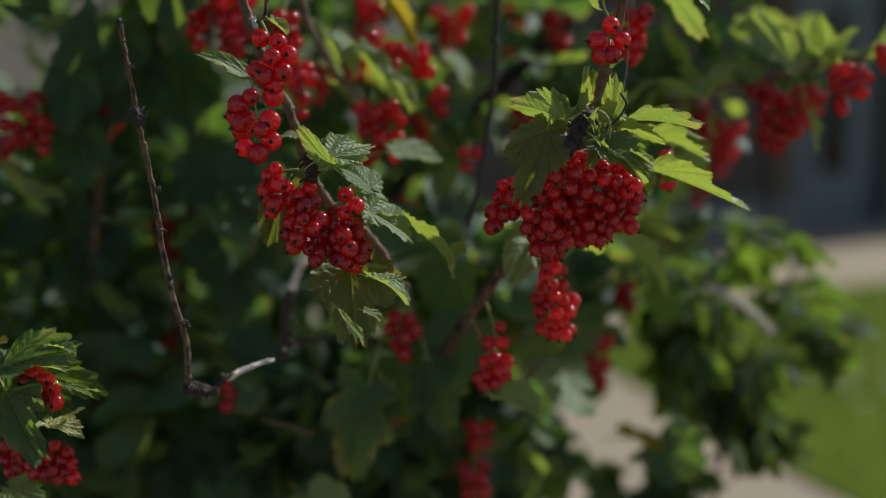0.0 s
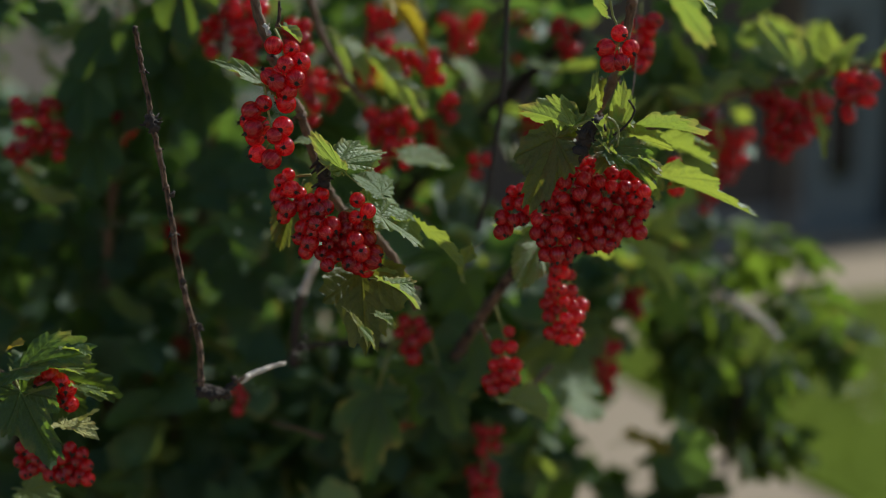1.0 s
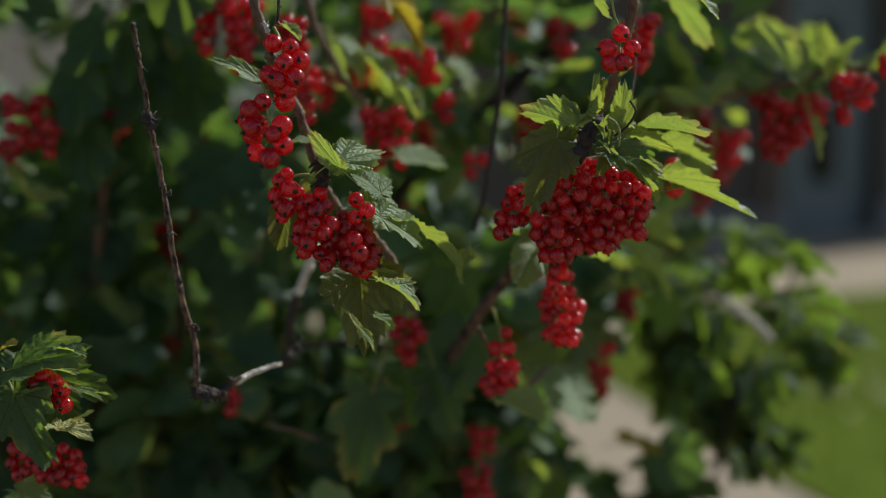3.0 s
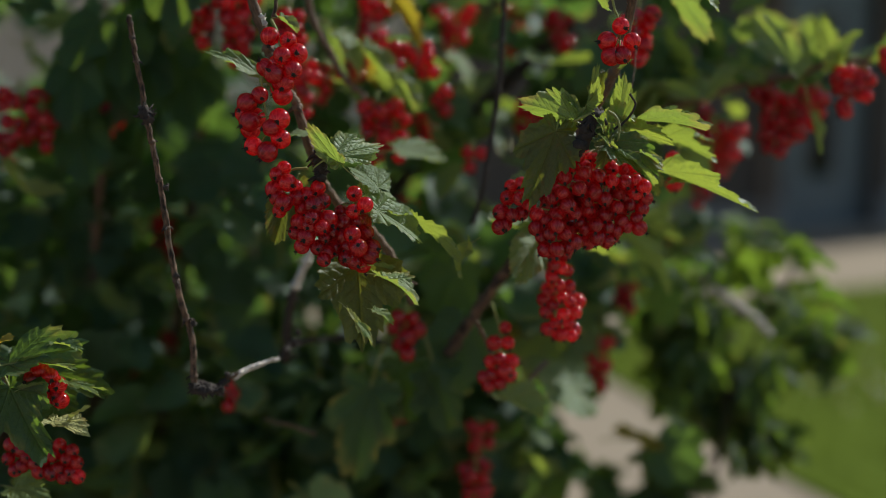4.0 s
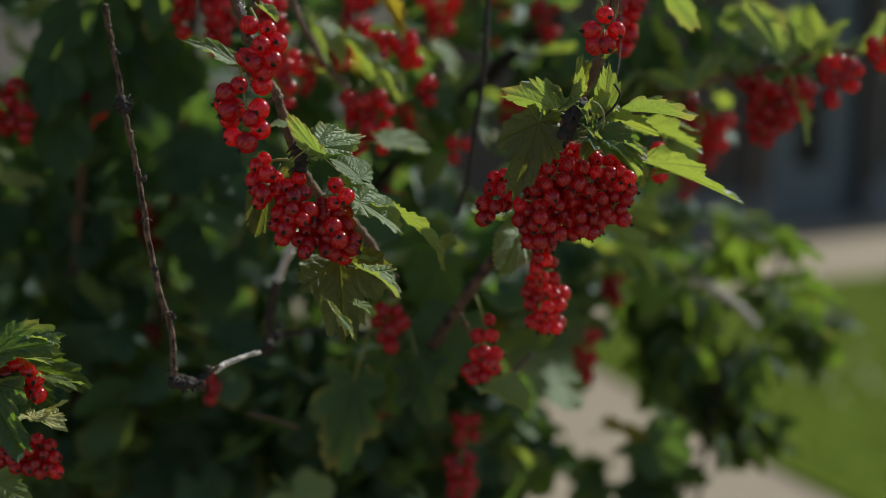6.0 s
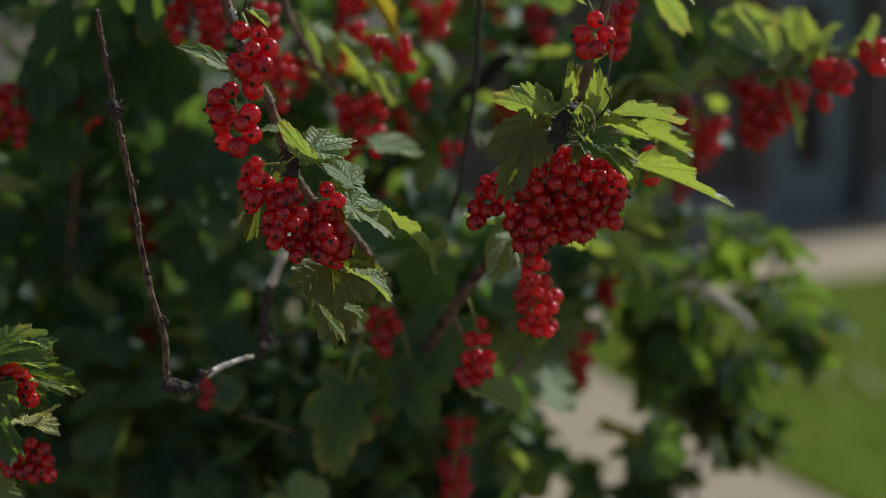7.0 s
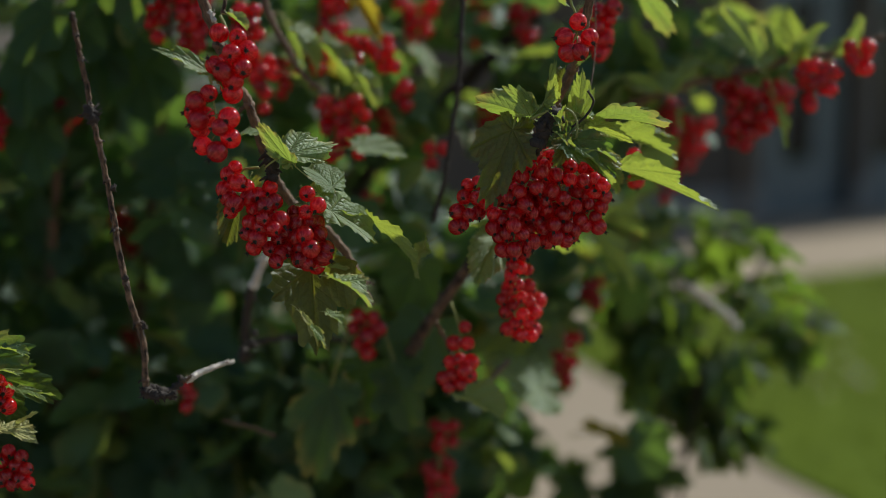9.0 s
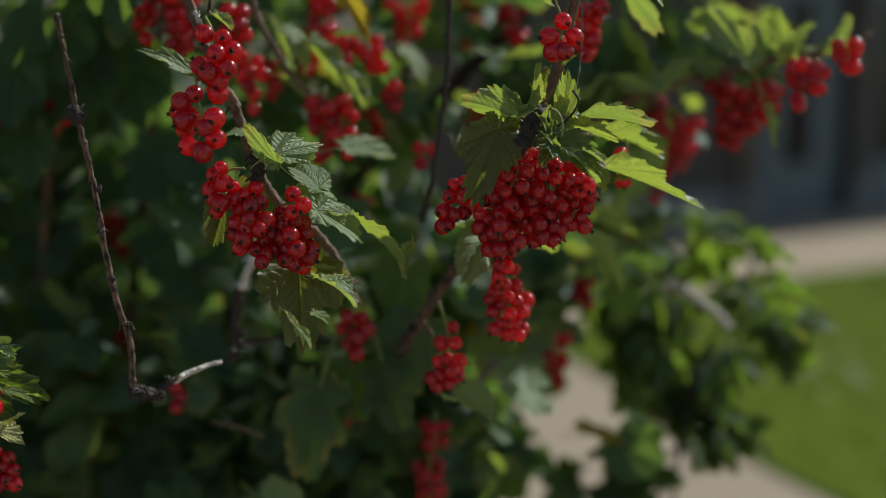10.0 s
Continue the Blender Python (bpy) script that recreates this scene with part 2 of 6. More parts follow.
def tube(bm, line, r0, r1, sides=8, rough=0.0, rng=None, slot=0, cap=True):
    """A tapered, slightly uneven tube along the line, with UVs in metres."""
    uv = bm.loops.layers.uv.verify()
    rings, dist, total = [], [0.0], 0.0
    for a, b in zip(line, line[1:]):
        total += (b - a).length
        dist.append(total)
    side = Vector((1, 0.3, 0.1))
    for i, p in enumerate(line):
        d = (line[min(i + 1, len(line) - 1)] - line[max(i - 1, 0)]).normalized()
        side = (side - d * side.dot(d)).normalized()
        other = d.cross(side)
        r = r0 + (r1 - r0) * dist[i] / max(total, 1e-9)
        ring = []
        for k in range(sides):
            a = 2 * math.pi * k / sides
            rr = r * (1 + (rng.uniform(-rough, rough) if rng else 0))
            ring.append(bm.verts.new(p + (side * math.cos(a) + other * math.sin(a)) * rr))
        rings.append(ring)
    for i in range(len(rings) - 1):
        for k in range(sides):
            q = (k + 1) % sides
            f = bm.faces.new((rings[i][k], rings[i][q], rings[i + 1][q], rings[i + 1][k]))
            f.smooth, f.material_index = True, slot
            us = (k / sides, (k + 1) / sides, (k + 1) / sides, k / sides)
            for loop, u, v in zip(f.loops, us, (dist[i], dist[i], dist[i + 1], dist[i + 1])):
                loop[uv].uv = (u * 2 * math.pi * r0, v)
    if cap:
        for ring in (rings[0][::-1], rings[-1]):
            bm.faces.new(ring).material_index = slot
    return rings


# ---- leaf shapes ----
LOBES = ((0.0, 1.0, 0.72), (0.95, 0.86, 0.62), (-0.95, 0.86, 0.62), (1.88, 0.62, 0.60), (-1.88, 0.62, 0.60))


SLIM = ((0.0, 1.0, 0.62), (0.62, 0.70, 0.55), (-0.62, 0.70, 0.55), (1.35, 0.36, 0.60), (-1.35, 0.36, 0.60))
OVAL = ((0.0, 1.0, 0.85), (0.55, 0.82, 0.80), (-0.55, 0.82, 0.80), (1.25, 0.56, 0.80), (-1.25, 0.56, 0.80))
ROUND = ((0.0, 1.0, 0.90), (0.92, 0.86, 0.85), (-0.92, 0.86, 0.85), (1.85, 0.66, 0.75), (-1.85, 0.66, 0.75))


DEEP = ((0.0, 1.0, 0.50), (0.85, 0.72, 0.40), (-0.85, 0.72, 0.40), (1.75, 0.46, 0.46), (-1.75, 0.46, 0.46))


def leaf_arrays(seed, na, nr, curl, fold, wave, teeth, lobes=LOBES, least=0.34):
    """Places, vein coordinates and faces of a palmate leaf with its stalk at the origin and its tip at y = 1."""
    rng = random.Random(seed)
    ph = [rng.uniform(0, 6.28) for _ in range(4)]
    lob = [(a + rng.uniform(-0.06, 0.06), l * rng.uniform(0.92, 1.08) if a else 1.0, w) for a, l, w in lobes]
    co, at, faces = [(0.0, 0.0, 0.0)], [(0.0, 0.0, 0.0)], []
    span = 2.62
    for j in range(na + 1):
        th = -span + 2 * span * j / na
        soft = sum(max(0.0, l * (1 - 0.42 * ((th - a) / w) ** 2)) ** 6 for a, l, w in lob) ** (1 / 6)
        r = max(soft, least)
        if teeth:
            saw = (th * teeth / (2 * span) + 0.15 * math.sin(th * 7 + ph[0])) % 1.0
            r *= 1 + 0.15 * (saw if saw < 0.65 else (1 - saw) / 0.35 * 0.65) - 0.06 + 0.02 * math.sin(th * 61 + ph[2])
        a0 = min(lob, key=lambda q: abs(th - q[0]))[0]
        for i in range(1, nr + 1):
            s = i / nr
            rad = r * s
            x, y = rad * math.sin(th), rad * math.cos(th)
            al, pe = rad * math.cos(th - a0), abs(rad * math.sin(th - a0))
            z = fold * abs(x) - curl * (y * abs(y) * 0.6 + 0.5 * x * x)
            z += wave * s * s * (math.sin(3.2 * th + ph[1]) + 0.6 * math.sin(7.1 * th + ph[2]))
            z += 0.035 * s * math.sin(min(1.0, pe / 0.16) * 1.57)
            z += 0.022 * s ** 4 * math.sin(19 * th + ph[0]) * (1 if nr > 4 else 0)
            z += 0.03 * wave * 5 * math.sin(9 * x + ph[3]) * math.sin(8 * y + ph[0])
            co.append((x, y, z))
            at.append((al, pe, s))
    for j in range(na):
        b, c = 1 + j * nr, 1 + (j + 1) * nr
        faces.append((0, c, b))
        for i in range(nr - 1):
            faces.append((b + i, c + i, c + i + 1, b + i + 1))
    return co, at, faces


def leaf_mesh(name, seed, na, nr, curl, fold, wave, teeth, material, lobes=LOBES, least=0.34):
    co, at, faces = leaf_arrays(seed, na, nr, curl, fold, wave, teeth, lobes, least)
    n0 = len(co)
    # leaf stalk, a thin curved rod behind the blade
    for i in range(5):
        t = i / 4
        for k in range(5):
            a = k * 2 * math.pi / 5
            co.append((0.018 * math.cos(a), -0.55 * t, 0.018 * math.sin(a) - 0.01 - 0.16 * t * t))
            at.append((0.0, 0.5, 0.0))
    for i in range(4):
        for k in range(5):
            q = (k + 1) % 5
            faces.append((n0 + i * 5 + k, n0 + i * 5 + q, n0 + (i + 1) * 5 + q, n0 + (i + 1) * 5 + k))
    me = bpy.data.meshes.new(name)
    me.from_pydata(co, [], faces)
    me.polygons.foreach_set("use_smooth", [True] * len(faces))
    v = me.attributes.new("vein", "FLOAT_VECTOR", "POINT")
    v.data.foreach_set("vector", [c for p in at for c in p])
    me.materials.append(material)
    me.materials.append(STALK)
    mi = [0] * (len(faces) - 20) + [1] * 20
    me.polygons.foreach_set("material_index", mi)
    return me


# shape: curl, fold, wave
SHAPES = ((0.15, 0.10, 0.035), (0.35, 0.18, 0.06), (0.55, 0.05, 0.08), (0.10, 0.40, 0.05), (0.80, 0.25, 0.10), (-0.25, 0.22, 0.07))
FINE = [leaf_mesh("leaf_blade", 10 + i, 150, 7, *s, 34, LEAF, ROUND, 0.40) for i, s in enumerate(SHAPES)]
FINE_YELLOW = leaf_mesh("yellow_blade", 31, 120, 6, 0.3, 0.2, 0.06, 28, LEAF_YELLOW)
COARSE_YELLOW = leaf_mesh("small_yellow_blade", 33, 40, 3, 0.4, 0.3, 0.1, 14, LEAF_YELLOW)
FINE_SLIM = [leaf_mesh("leaf_blade", 150 + i, 150, 7, *s, 34, LEAF, SLIM, 0.16) for i, s in enumerate(SHAPES)]
FINE_OVAL = [leaf_mesh("leaf_blade", 190 + i, 150, 7, *s, 30, LEAF, OVAL, 0.34) for i, s in enumerate(SHAPES)]
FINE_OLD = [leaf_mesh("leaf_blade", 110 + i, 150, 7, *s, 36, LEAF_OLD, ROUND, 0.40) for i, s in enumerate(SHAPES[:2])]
MIDDLE = [leaf_mesh("leaf_blade", 90 + i, 66, 4, *s, 22, LEAF_DEEP_SHADED) for i, s in enumerate(SHAPES)]
LOBED_SIDE = [leaf_mesh("leaf_blade", 170 + i, 130, 5, *s, 30, LEAF_DEEP_SHADED, DEEP, 0.26) for i, s in enumerate(SHAPES[:3])]
COARSE_SIDE = [leaf_mesh("small_blade", 130 + i, 72, 3, *s, 18, LEAF_DEEP_SHADED, DEEP, 0.22) for i, s in enumerate(SHAPES)]
COARSE = [leaf_mesh("small_blade", 50 + i, 44, 3, *s, 14, LEAF) for i, s in enumerate(SHAPES)]
COARSE_SIDE_DATA = [leaf_arrays(130 + i, 72, 3, *s, 18, DEEP, 0.22) for i, s in enumerate(SHAPES)]
COARSE_DATA = [leaf_arrays(70 + i, 30, 2, *s, 9) for i, s in enumerate(SHAPES)]


def leaf_pose(base, tip, roll, size=None):
    """Blade from base to tip; at roll 0 its upper face looks towards -y, at 90 it shows its edge; with no roll it basks, half turned to the sun."""
    base, tip = Vector(base), Vector(tip)
    y = (tip - base)
    length = size or y.length
    y = y.normalized()
    z = Vector((0, -1, 0.12)) if roll is not None else Vector((0.54, -0.49, 0.68))
    z = (z - y * z.dot(y)).normalized()
    x = y.cross(z)
    m = Matrix((x, y, z)).transposed().to_4x4()
    return Matrix.Translation(base) @ m @ Matrix.Rotation(radians(roll or 0), 4, "Y") @ Matrix.Scale(length, 4)


def leaf(bush, base, tip, roll=0.0, shape=0, wide=1.0, yellow=False, mesh=None):
    ob = new("leaf", mesh or (FINE_YELLOW if yellow else FINE[shape]))
    ob.parent = bush
    ob.matrix_basis = bush.matrix_basis.inverted() @ leaf_pose(base, tip, roll) @ Matrix.Diagonal((wide, 1, 1, 1))
    if yellow:
        ob["label"] = "yellowing leaf"
    return ob


TRIPLE = ((0.0, 1.0, 0.56), (0.98, 0.80, 0.56), (-0.98, 0.80, 0.56), (1.85, 0.38, 0.55), (-1.85, 0.38, 0.55))
BROAD = ((0.0, 1.0, 0.66), (0.88, 0.84, 0.62), (-0.88, 0.84, 0.62), (1.75, 0.46, 0.60), (-1.75, 0.46, 0.60))
LONG = ((0.0, 1.0, 0.55), (0.66, 0.80, 0.50), (-0.66, 0.80, 0.50), (1.45, 0.36, 0.55), (-1.45, 0.36, 0.55))


def crimped(bush, seed, base, tip, face, wide, bend, left, right, material, lobes):
    """A near leaf with pointed teeth, pleats between the side veins, folded halves and a crimped rim."""
    rng = random.Random(seed)
    ph = [rng.uniform(0, 6.28) for _ in range(6)]
    lob = [(a + rng.uniform(-0.10, 0.10), l * rng.uniform(0.86, 1.10) if a else 1.0, w) for a, l, w in lobes]
    na, nr, span = 220, 12, 2.66
    co, at, faces = [(0.0, 0.0, 0.0)], [(0.0, 0.0, 0.0)], []
    turn = math.atan2(1 - math.cos(bend), math.sin(bend))
    grow = bend / (2 * math.sin(bend / 2))
    for j in range(na + 1):
        th = -span + 2 * span * j / na
        r = max(sum(max(0.0, l * (1 - 0.42 * ((th - a) / w) ** 2)) ** 6 for a, l, w in lob) ** (1 / 6), 0.24)
        saw = (th * 3.9 + 0.35 * math.sin(th * 5 + ph[0])) % 1.0
        saw2 = (th * 11.7 + ph[3]) % 1.0
        r *= 0.92 + 0.15 * (saw / 0.62 if saw < 0.62 else (1 - saw) / 0.38) + 0.045 * (saw2 / 0.6 if saw2 < 0.6 else (1 - saw2) / 0.4)
        a0 = min(lob, key=lambda q: abs(th - q[0]) / q[2])[0]
        for i in range(1, nr + 1):
            s = i / nr
            x, y = r * s * math.sin(th) * wide, r * s * math.cos(th)
            al, pe = r * s * math.cos(th - a0), abs(r * s * math.sin(th - a0))
            z = 0.030 * math.sin(min(1.0, pe / 0.15) * 1.57) * min(1, s * 2)
            z += 0.007 * math.sin((al - 0.75 * pe) * 50.0) * min(1.0, pe / 0.05)
            z += s ** 3 * (0.050 * math.sin(4.3 * th + ph[1]) + 0.030 * math.sin(9.7 * th + ph[2]) + 0.016 * math.sin(23 * th + ph[4]))
            a = radians(right if x > 0 else left) + 0.5 * (abs(x) - 0.3) * (1 if (right if x > 0 else left) > 0 else -1)
            w = abs(x)
            sign = 1 if x > 0 else -1
            x, z = sign * (w * math.cos(a) - z * math.sin(a) * 0.6), z * math.cos(a) + w * math.sin(a)
            y, z = math.sin(bend * y) / bend + z * math.sin(bend * y), z * math.cos(bend * y) - (1 - math.cos(bend * y)) / bend
            y, z = (y * math.cos(turn) - z * math.sin(turn)) * grow, (z * math.cos(turn) + y * math.sin(turn)) * grow
            co.append((x, y, z))
            at.append((al, pe, s))
    for j in range(na):
        b, c = 1 + j * nr, 1 + (j + 1) * nr
        faces.append((0, c, b))
        faces += [(b + i, c + i, c + i + 1, b + i + 1) for i in range(nr - 1)]
    n0, n1 = len(co), len(faces)
    for i in range(6):
        t = i / 5
        for k in range(5):
            a = k * 2 * math.pi / 5
            co.append((0.016 * math.cos(a) + 0.05 * t * t, -0.42 * t, 0.016 * math.sin(a) - 0.012 - 0.14 * t * t))
            at.append((0.0, 0.5, 0.0))
    faces += [(n0 + i * 5 + k, n0 + i * 5 + (k + 1) % 5, n0 + i * 5 + 5 + (k + 1) % 5, n0 + i * 5 + 5 + k) for i in range(5) for k in range(5)]
    me = bpy.data.meshes.new("leaf_blade")
    me.from_pydata(co, [], faces)
    me.polygons.foreach_set("use_smooth", [True] * len(faces))
    v = me.attributes.new("vein", "FLOAT_VECTOR", "POINT")
    v.data.foreach_set("vector", [q for p in at for q in p])
    me.materials.append(material)
    me.materials.append(STALK)
    me.polygons.foreach_set("material_index", [0] * n1 + [1] * 25)
    y = Vector(tip) - Vector(base)
    length = y.length
    y.normalize()
    z = Vector(face)
    z = (z - y * z.dot(y)).normalized()
    ob = new("leaf", me)
    ob.parent = bush
    ob.matrix_basis = Matrix.Translation(base) @ Matrix((y.cross(z), y, z)).transposed().to_4x4() @ Matrix.Scale(length, 4)
    if material is LEAF_YELLOW:
        ob["label"] = "yellowing leaf"
    elif material is LEAF_OLD:
        ob["label"] = "olive mature leaf, coloured darker for shade"
    return ob


# ---- berries ----
BERRY_R = 0.0044


def berry_mesh():
    bm = bmesh.new()
    bmesh.ops.create_uvsphere(bm, u_segments=20, v_segments=14, radius=BERRY_R)
    for v in bm.verts:
        v.co.z *= 0.97
    for f in bm.faces:
        f.smooth = True
    rng = random.Random(4)
    # dried flower tuft at the lower pole
    for k in range(9):
        a = k * 2 * math.pi / 9 + rng.uniform(-0.2, 0.2)
        r, l, w = 0.00052, rng.uniform(0.0011, 0.0021), 0.00042
        d, s = Vector((math.cos(a), math.sin(a), 0)), Vector((-math.sin(a), math.cos(a), 0))
        p0 = Vector((0, 0, -BERRY_R * 0.955))
        spread = rng.uniform(0.05, 0.6)
        vs = [bm.verts.new(p) for p in (p0 + d * r - s * w, p0 + d * r + s * w, p0 + d * (r + l * spread) + s * w * 0.4 - Vector((0, 0, l)),
                                        p0 + d * (r + l * spread) - s * w * 0.4 - Vector((0, 0, l)))]
        bm.faces.new(vs).material_index = 1
    made = bmesh.ops.create_uvsphere(bm, u_segments=8, v_segments=5, radius=0.00095, matrix=Matrix.Translation((0, 0, -BERRY_R * 0.96)) @ Matrix.Diagonal((1, 1, 0.75, 1)))
    for v in made["verts"]:
        for f in v.link_faces:
            f.material_index = 1
    me = bpy.data.meshes.new("currant")
    bm.to_mesh(me)
    bm.free()
    me.materials.append(BERRY)
    me.materials.append(CALYX)
    return me


CURRANT = berry_mesh()


def cluster(bush, stalk, berries, seed=0, size=1.0, face=(0.0, -0.7, -0.3), label=""):
    """A hanging cluster: a green stalk with a short stem to each berry."""
    rng = random.Random(seed)
    line = spline(stalk, 5)
    bm = bmesh.new()
    tube(bm, line, 0.0007, 0.0004, 5)
    mid = sum((Vector(b) for b in berries), Vector()) / len(berries)
    spots = []
    for b in berries:
        b = Vector(b)
        near = min(line, key=lambda q: (q + Vector((0, 0, -0.003)) - b).length)
        out = (b - near).normalized() if (b - near).length > 1e-6 else Vector((0, 0, -1))
        aim = (out * 0.9 + Vector(face) + Vector([rng.gauss(0, 0.5) for _ in range(3)])).normalized()
        top = b - aim * BERRY_R * 0.9 * size
        tube(bm, [near, (near + top) / 2 + Vector((0, 0, 0.0006)), top], 0.00035, 0.0003, 4)
        spots.append((b, aim))
    ob = part("fruit_stalk", bm, STALK, bush, label)
    for b, aim in spots:
        o = new("berry", CURRANT)
        o.parent = ob
        turn = aim.to_track_quat("-Z", "Y").to_matrix().to_4x4()
        o.matrix_basis = Matrix.Translation(b) @ turn @ Matrix.Rotation(rng.uniform(0, 6.28), 4, "Z") @ Matrix.Scale(size * rng.uniform(0.82, 1.08), 4)
    return ob


def hanging(bush, top, length, count, seed, spread=0.008, lean=(0, 0), size=1.0):
    """A loose cluster that hangs from top: berries packed round the stalk, fewer and smaller at the end."""
    rng = random.Random(seed)
    top = Vector(top)
    berries = []
    for i in range(count * 30):
        if len(berries) >= count:
            break
        t = rng.random()
        a = rng.uniform(0, 6.28)
        r = spread * (1.0 - 0.6 * t) * rng.uniform(0.5, 1.1)
        p = top + Vector((lean[0] * t + r * math.cos(a), lean[1] * t + r * math.sin(a), -length * (0.08 + 0.92 * t)))
        if all((p - q).length > BERRY_R * 1.65 * size for q in berries):
            berries.append(p)
    stalk = [top + Vector((0, 0, 0.006)), top + Vector((lean[0] * 0.5, lean[1] * 0.5, -length * 0.5)), top + Vector((lean[0], lean[1], -length))]
    return cluster(bush, stalk, berries, seed, size)


def branch(bush, points, r0, r1, material=BARK, seed=1, nodes=3, label="", name="branch", steps=8, rough=0.09):
    """A knotty woody shoot with bud spurs."""
    rng = random.Random(seed)
    line = spline(points, steps)
    for i in range(1, len(line) - 1):
        line[i] = line[i] + Vector([rng.gauss(0, r0 * (0.06 + rough * 0.6)) for _ in range(3)])
    bm = bmesh.new()
    tube(bm, line, r0, r1, 10, rough, rng)
    for k in range(nodes):
        i = int(len(line) * (k + 0.6 + rng.uniform(-0.25, 0.25)) / nodes)
        i = max(1, min(len(line) - 2, i))
        p, d = line[i], (line[i + 1] - line[i - 1]).normalized()
        r = r0 + (r1 - r0) * i / len(line)
        bmesh.ops.create_icosphere(bm, subdivisions=2, radius=r * 1.28, matrix=Matrix.Translation(p) @ d.to_track_quat("Z", "Y").to_matrix().to_4x4() @ Matrix.Diagonal((1, 1, 0.8, 1)))
        for _ in range(rng.randint(1, 3)):
            o = Vector([rng.gauss(0, 1) for _ in range(3)])
            o = (o - d * o.dot(d)).normalized()
            tube(bm, [p + o * r * 0.6, p + o * r * 1.7 + d * r * 0.3, p + (o * 2.3 + d * 1.0).normalized() * r * rng.uniform(2.0, 3.2)], r * 0.55, r * 0.16, 6, 0.2, rng)
    for f in bm.faces:
        f.smooth = True
    return part(name, bm, material, bush, label)


def knot(bush, at, size, seed):
    """A black, bristly bud knot on a twig."""
    rng = random.Random(seed)
    at = Vector(at)
    bm = bmesh.new()
    made = bmesh.ops.create_icosphere(bm, subdivisions=3, radius=size, matrix=Matrix.Translation(at))
    for v in made["verts"]:
        v.co = at + (v.co - at) * (1.0 + 0.55 * noise.noise(v.co * 900.0 + Vector((seed, 0, 0))))
    for _ in range(9):
        d = Vector([rng.gauss(0, 1) for _ in range(3)]).normalized()
        tube(bm, [at + d * size * 0.6, at + d * size * 1.3 + Vector((0, 0, -0.2 * size)), at + d * size * rng.uniform(1.4, 2.1)], size * 0.36, size * 0.08, 6, 0.2, rng)
    for f in bm.faces:
        f.smooth = True
    return part("bud_knot", bm, BUD_OR_SHADED, bush)


# ---- ground ----
def sheet(name, outline, z, material, category, label, rise=0.0):
    bm = bmesh.new()
    top = [bm.verts.new((x, y, z + rise)) for x, y in outline]
    bm.faces.new(top)
    if rise:
        low = [bm.verts.new((x, y, z - 0.02)) for x, y in outline]
        for i in range(len(top)):
            k = (i + 1) % len(top)
            bm.faces.new((top[i], low[i], low[k], top[k]))
    bmesh.ops.recalc_face_normals(bm, faces=bm.faces)
    return tagged(part(name, bm, material), label, category, kind="structure")


sheet("ground", [(-400, -400), (400, -400), (400, 400), (-400, 400)], 0.0, GRAVEL, "ground", "pale sandy gravel path and yard around the bushes")
LAWN = [(0.60, 5.15), (0.72, 4.72), (0.90, 4.0), (1.13, 3.2), (1.5, 2.3), (2.3, 1.0), (3.2, -1.5), (16, -6), (16, 15.2), (2.36, 7.05), (1.3, 6.15), (0.75, 5.55)]
LAWN = [tuple(v[:2]) for v in spline([(x, y, 0) for x, y in LAWN[:7]], 6)] + LAWN[7:9] + [tuple(v[:2]) for v in spline([(x, y, 0) for x, y in LAWN[9:] + LAWN[:1]], 6)[:-1]]
sheet("lawn", LAWN, 0.0, TURF, "lawn", "mown green lawn bordered by a sandy path", 0.012)
bed = [(-0.32 + 1.0 * math.cos(a) * (1 + 0.06 * math.sin(5 * a)), 1.0 + 0.62 * math.sin(a) * (1 + 0.05 * math.sin(3 * a))) for a in [k * math.pi / 18 for k in range(36)]]
sheet("planting_bed", bed, 0.0, SOIL, "soil", "dark bare soil under the currant bushes", 0.012)


def grass():
    """Short blades over the part of the lawn that lies ahead."""
    rng = np.random.default_rng(5)
    verts, faces = [], []
    poly = np.array(LAWN)
    pts = np.column_stack((rng.uniform(0.6, 5.0, 26000), rng.uniform(1.8, 9.0, 26000)))
    x, y = pts[:, 0], pts[:, 1]
    inside = np.zeros(len(pts), bool)
    for (x0, y0), (x1, y1) in zip(poly, np.roll(poly, -1, 0)):
        cross = ((y0 > y) != (y1 > y)) & (x < (x1 - x0) * (y - y0) / (y1 - y0 + 1e-12) + x0)
        inside ^= cross
    for px, py in pts[inside]:
        a, h, w = rng.uniform(0, 6.28), rng.uniform(0.02, 0.05), rng.uniform(0.002, 0.004)
        lx, ly = rng.normal(0, 0.015, 2)
        c, s = math.cos(a) * w, math.sin(a) * w
        i = len(verts)
        verts += [(px - c, py - s, 0.010), (px + c, py + s, 0.010), (px + lx * 0.4 + c * 0.7, py + ly * 0.4 + s * 0.7, 0.010 + h * 0.6),
                  (px + lx * 0.4 - c * 0.7, py + ly * 0.4 - s * 0.7, 0.010 + h * 0.6), (px + lx, py + ly, 0.010 + h)]
        faces += [(i, i + 1, i + 2, i + 3), (i + 3, i + 2, i + 4)]
    me = bpy.data.meshes.new("grass")
    me.from_pydata(verts, [], faces)
    me.materials.append(BLADE)
    tagged(new("grass", me), "short mown green grass blades on the lawn", "grass", kind="stuff")


grass()


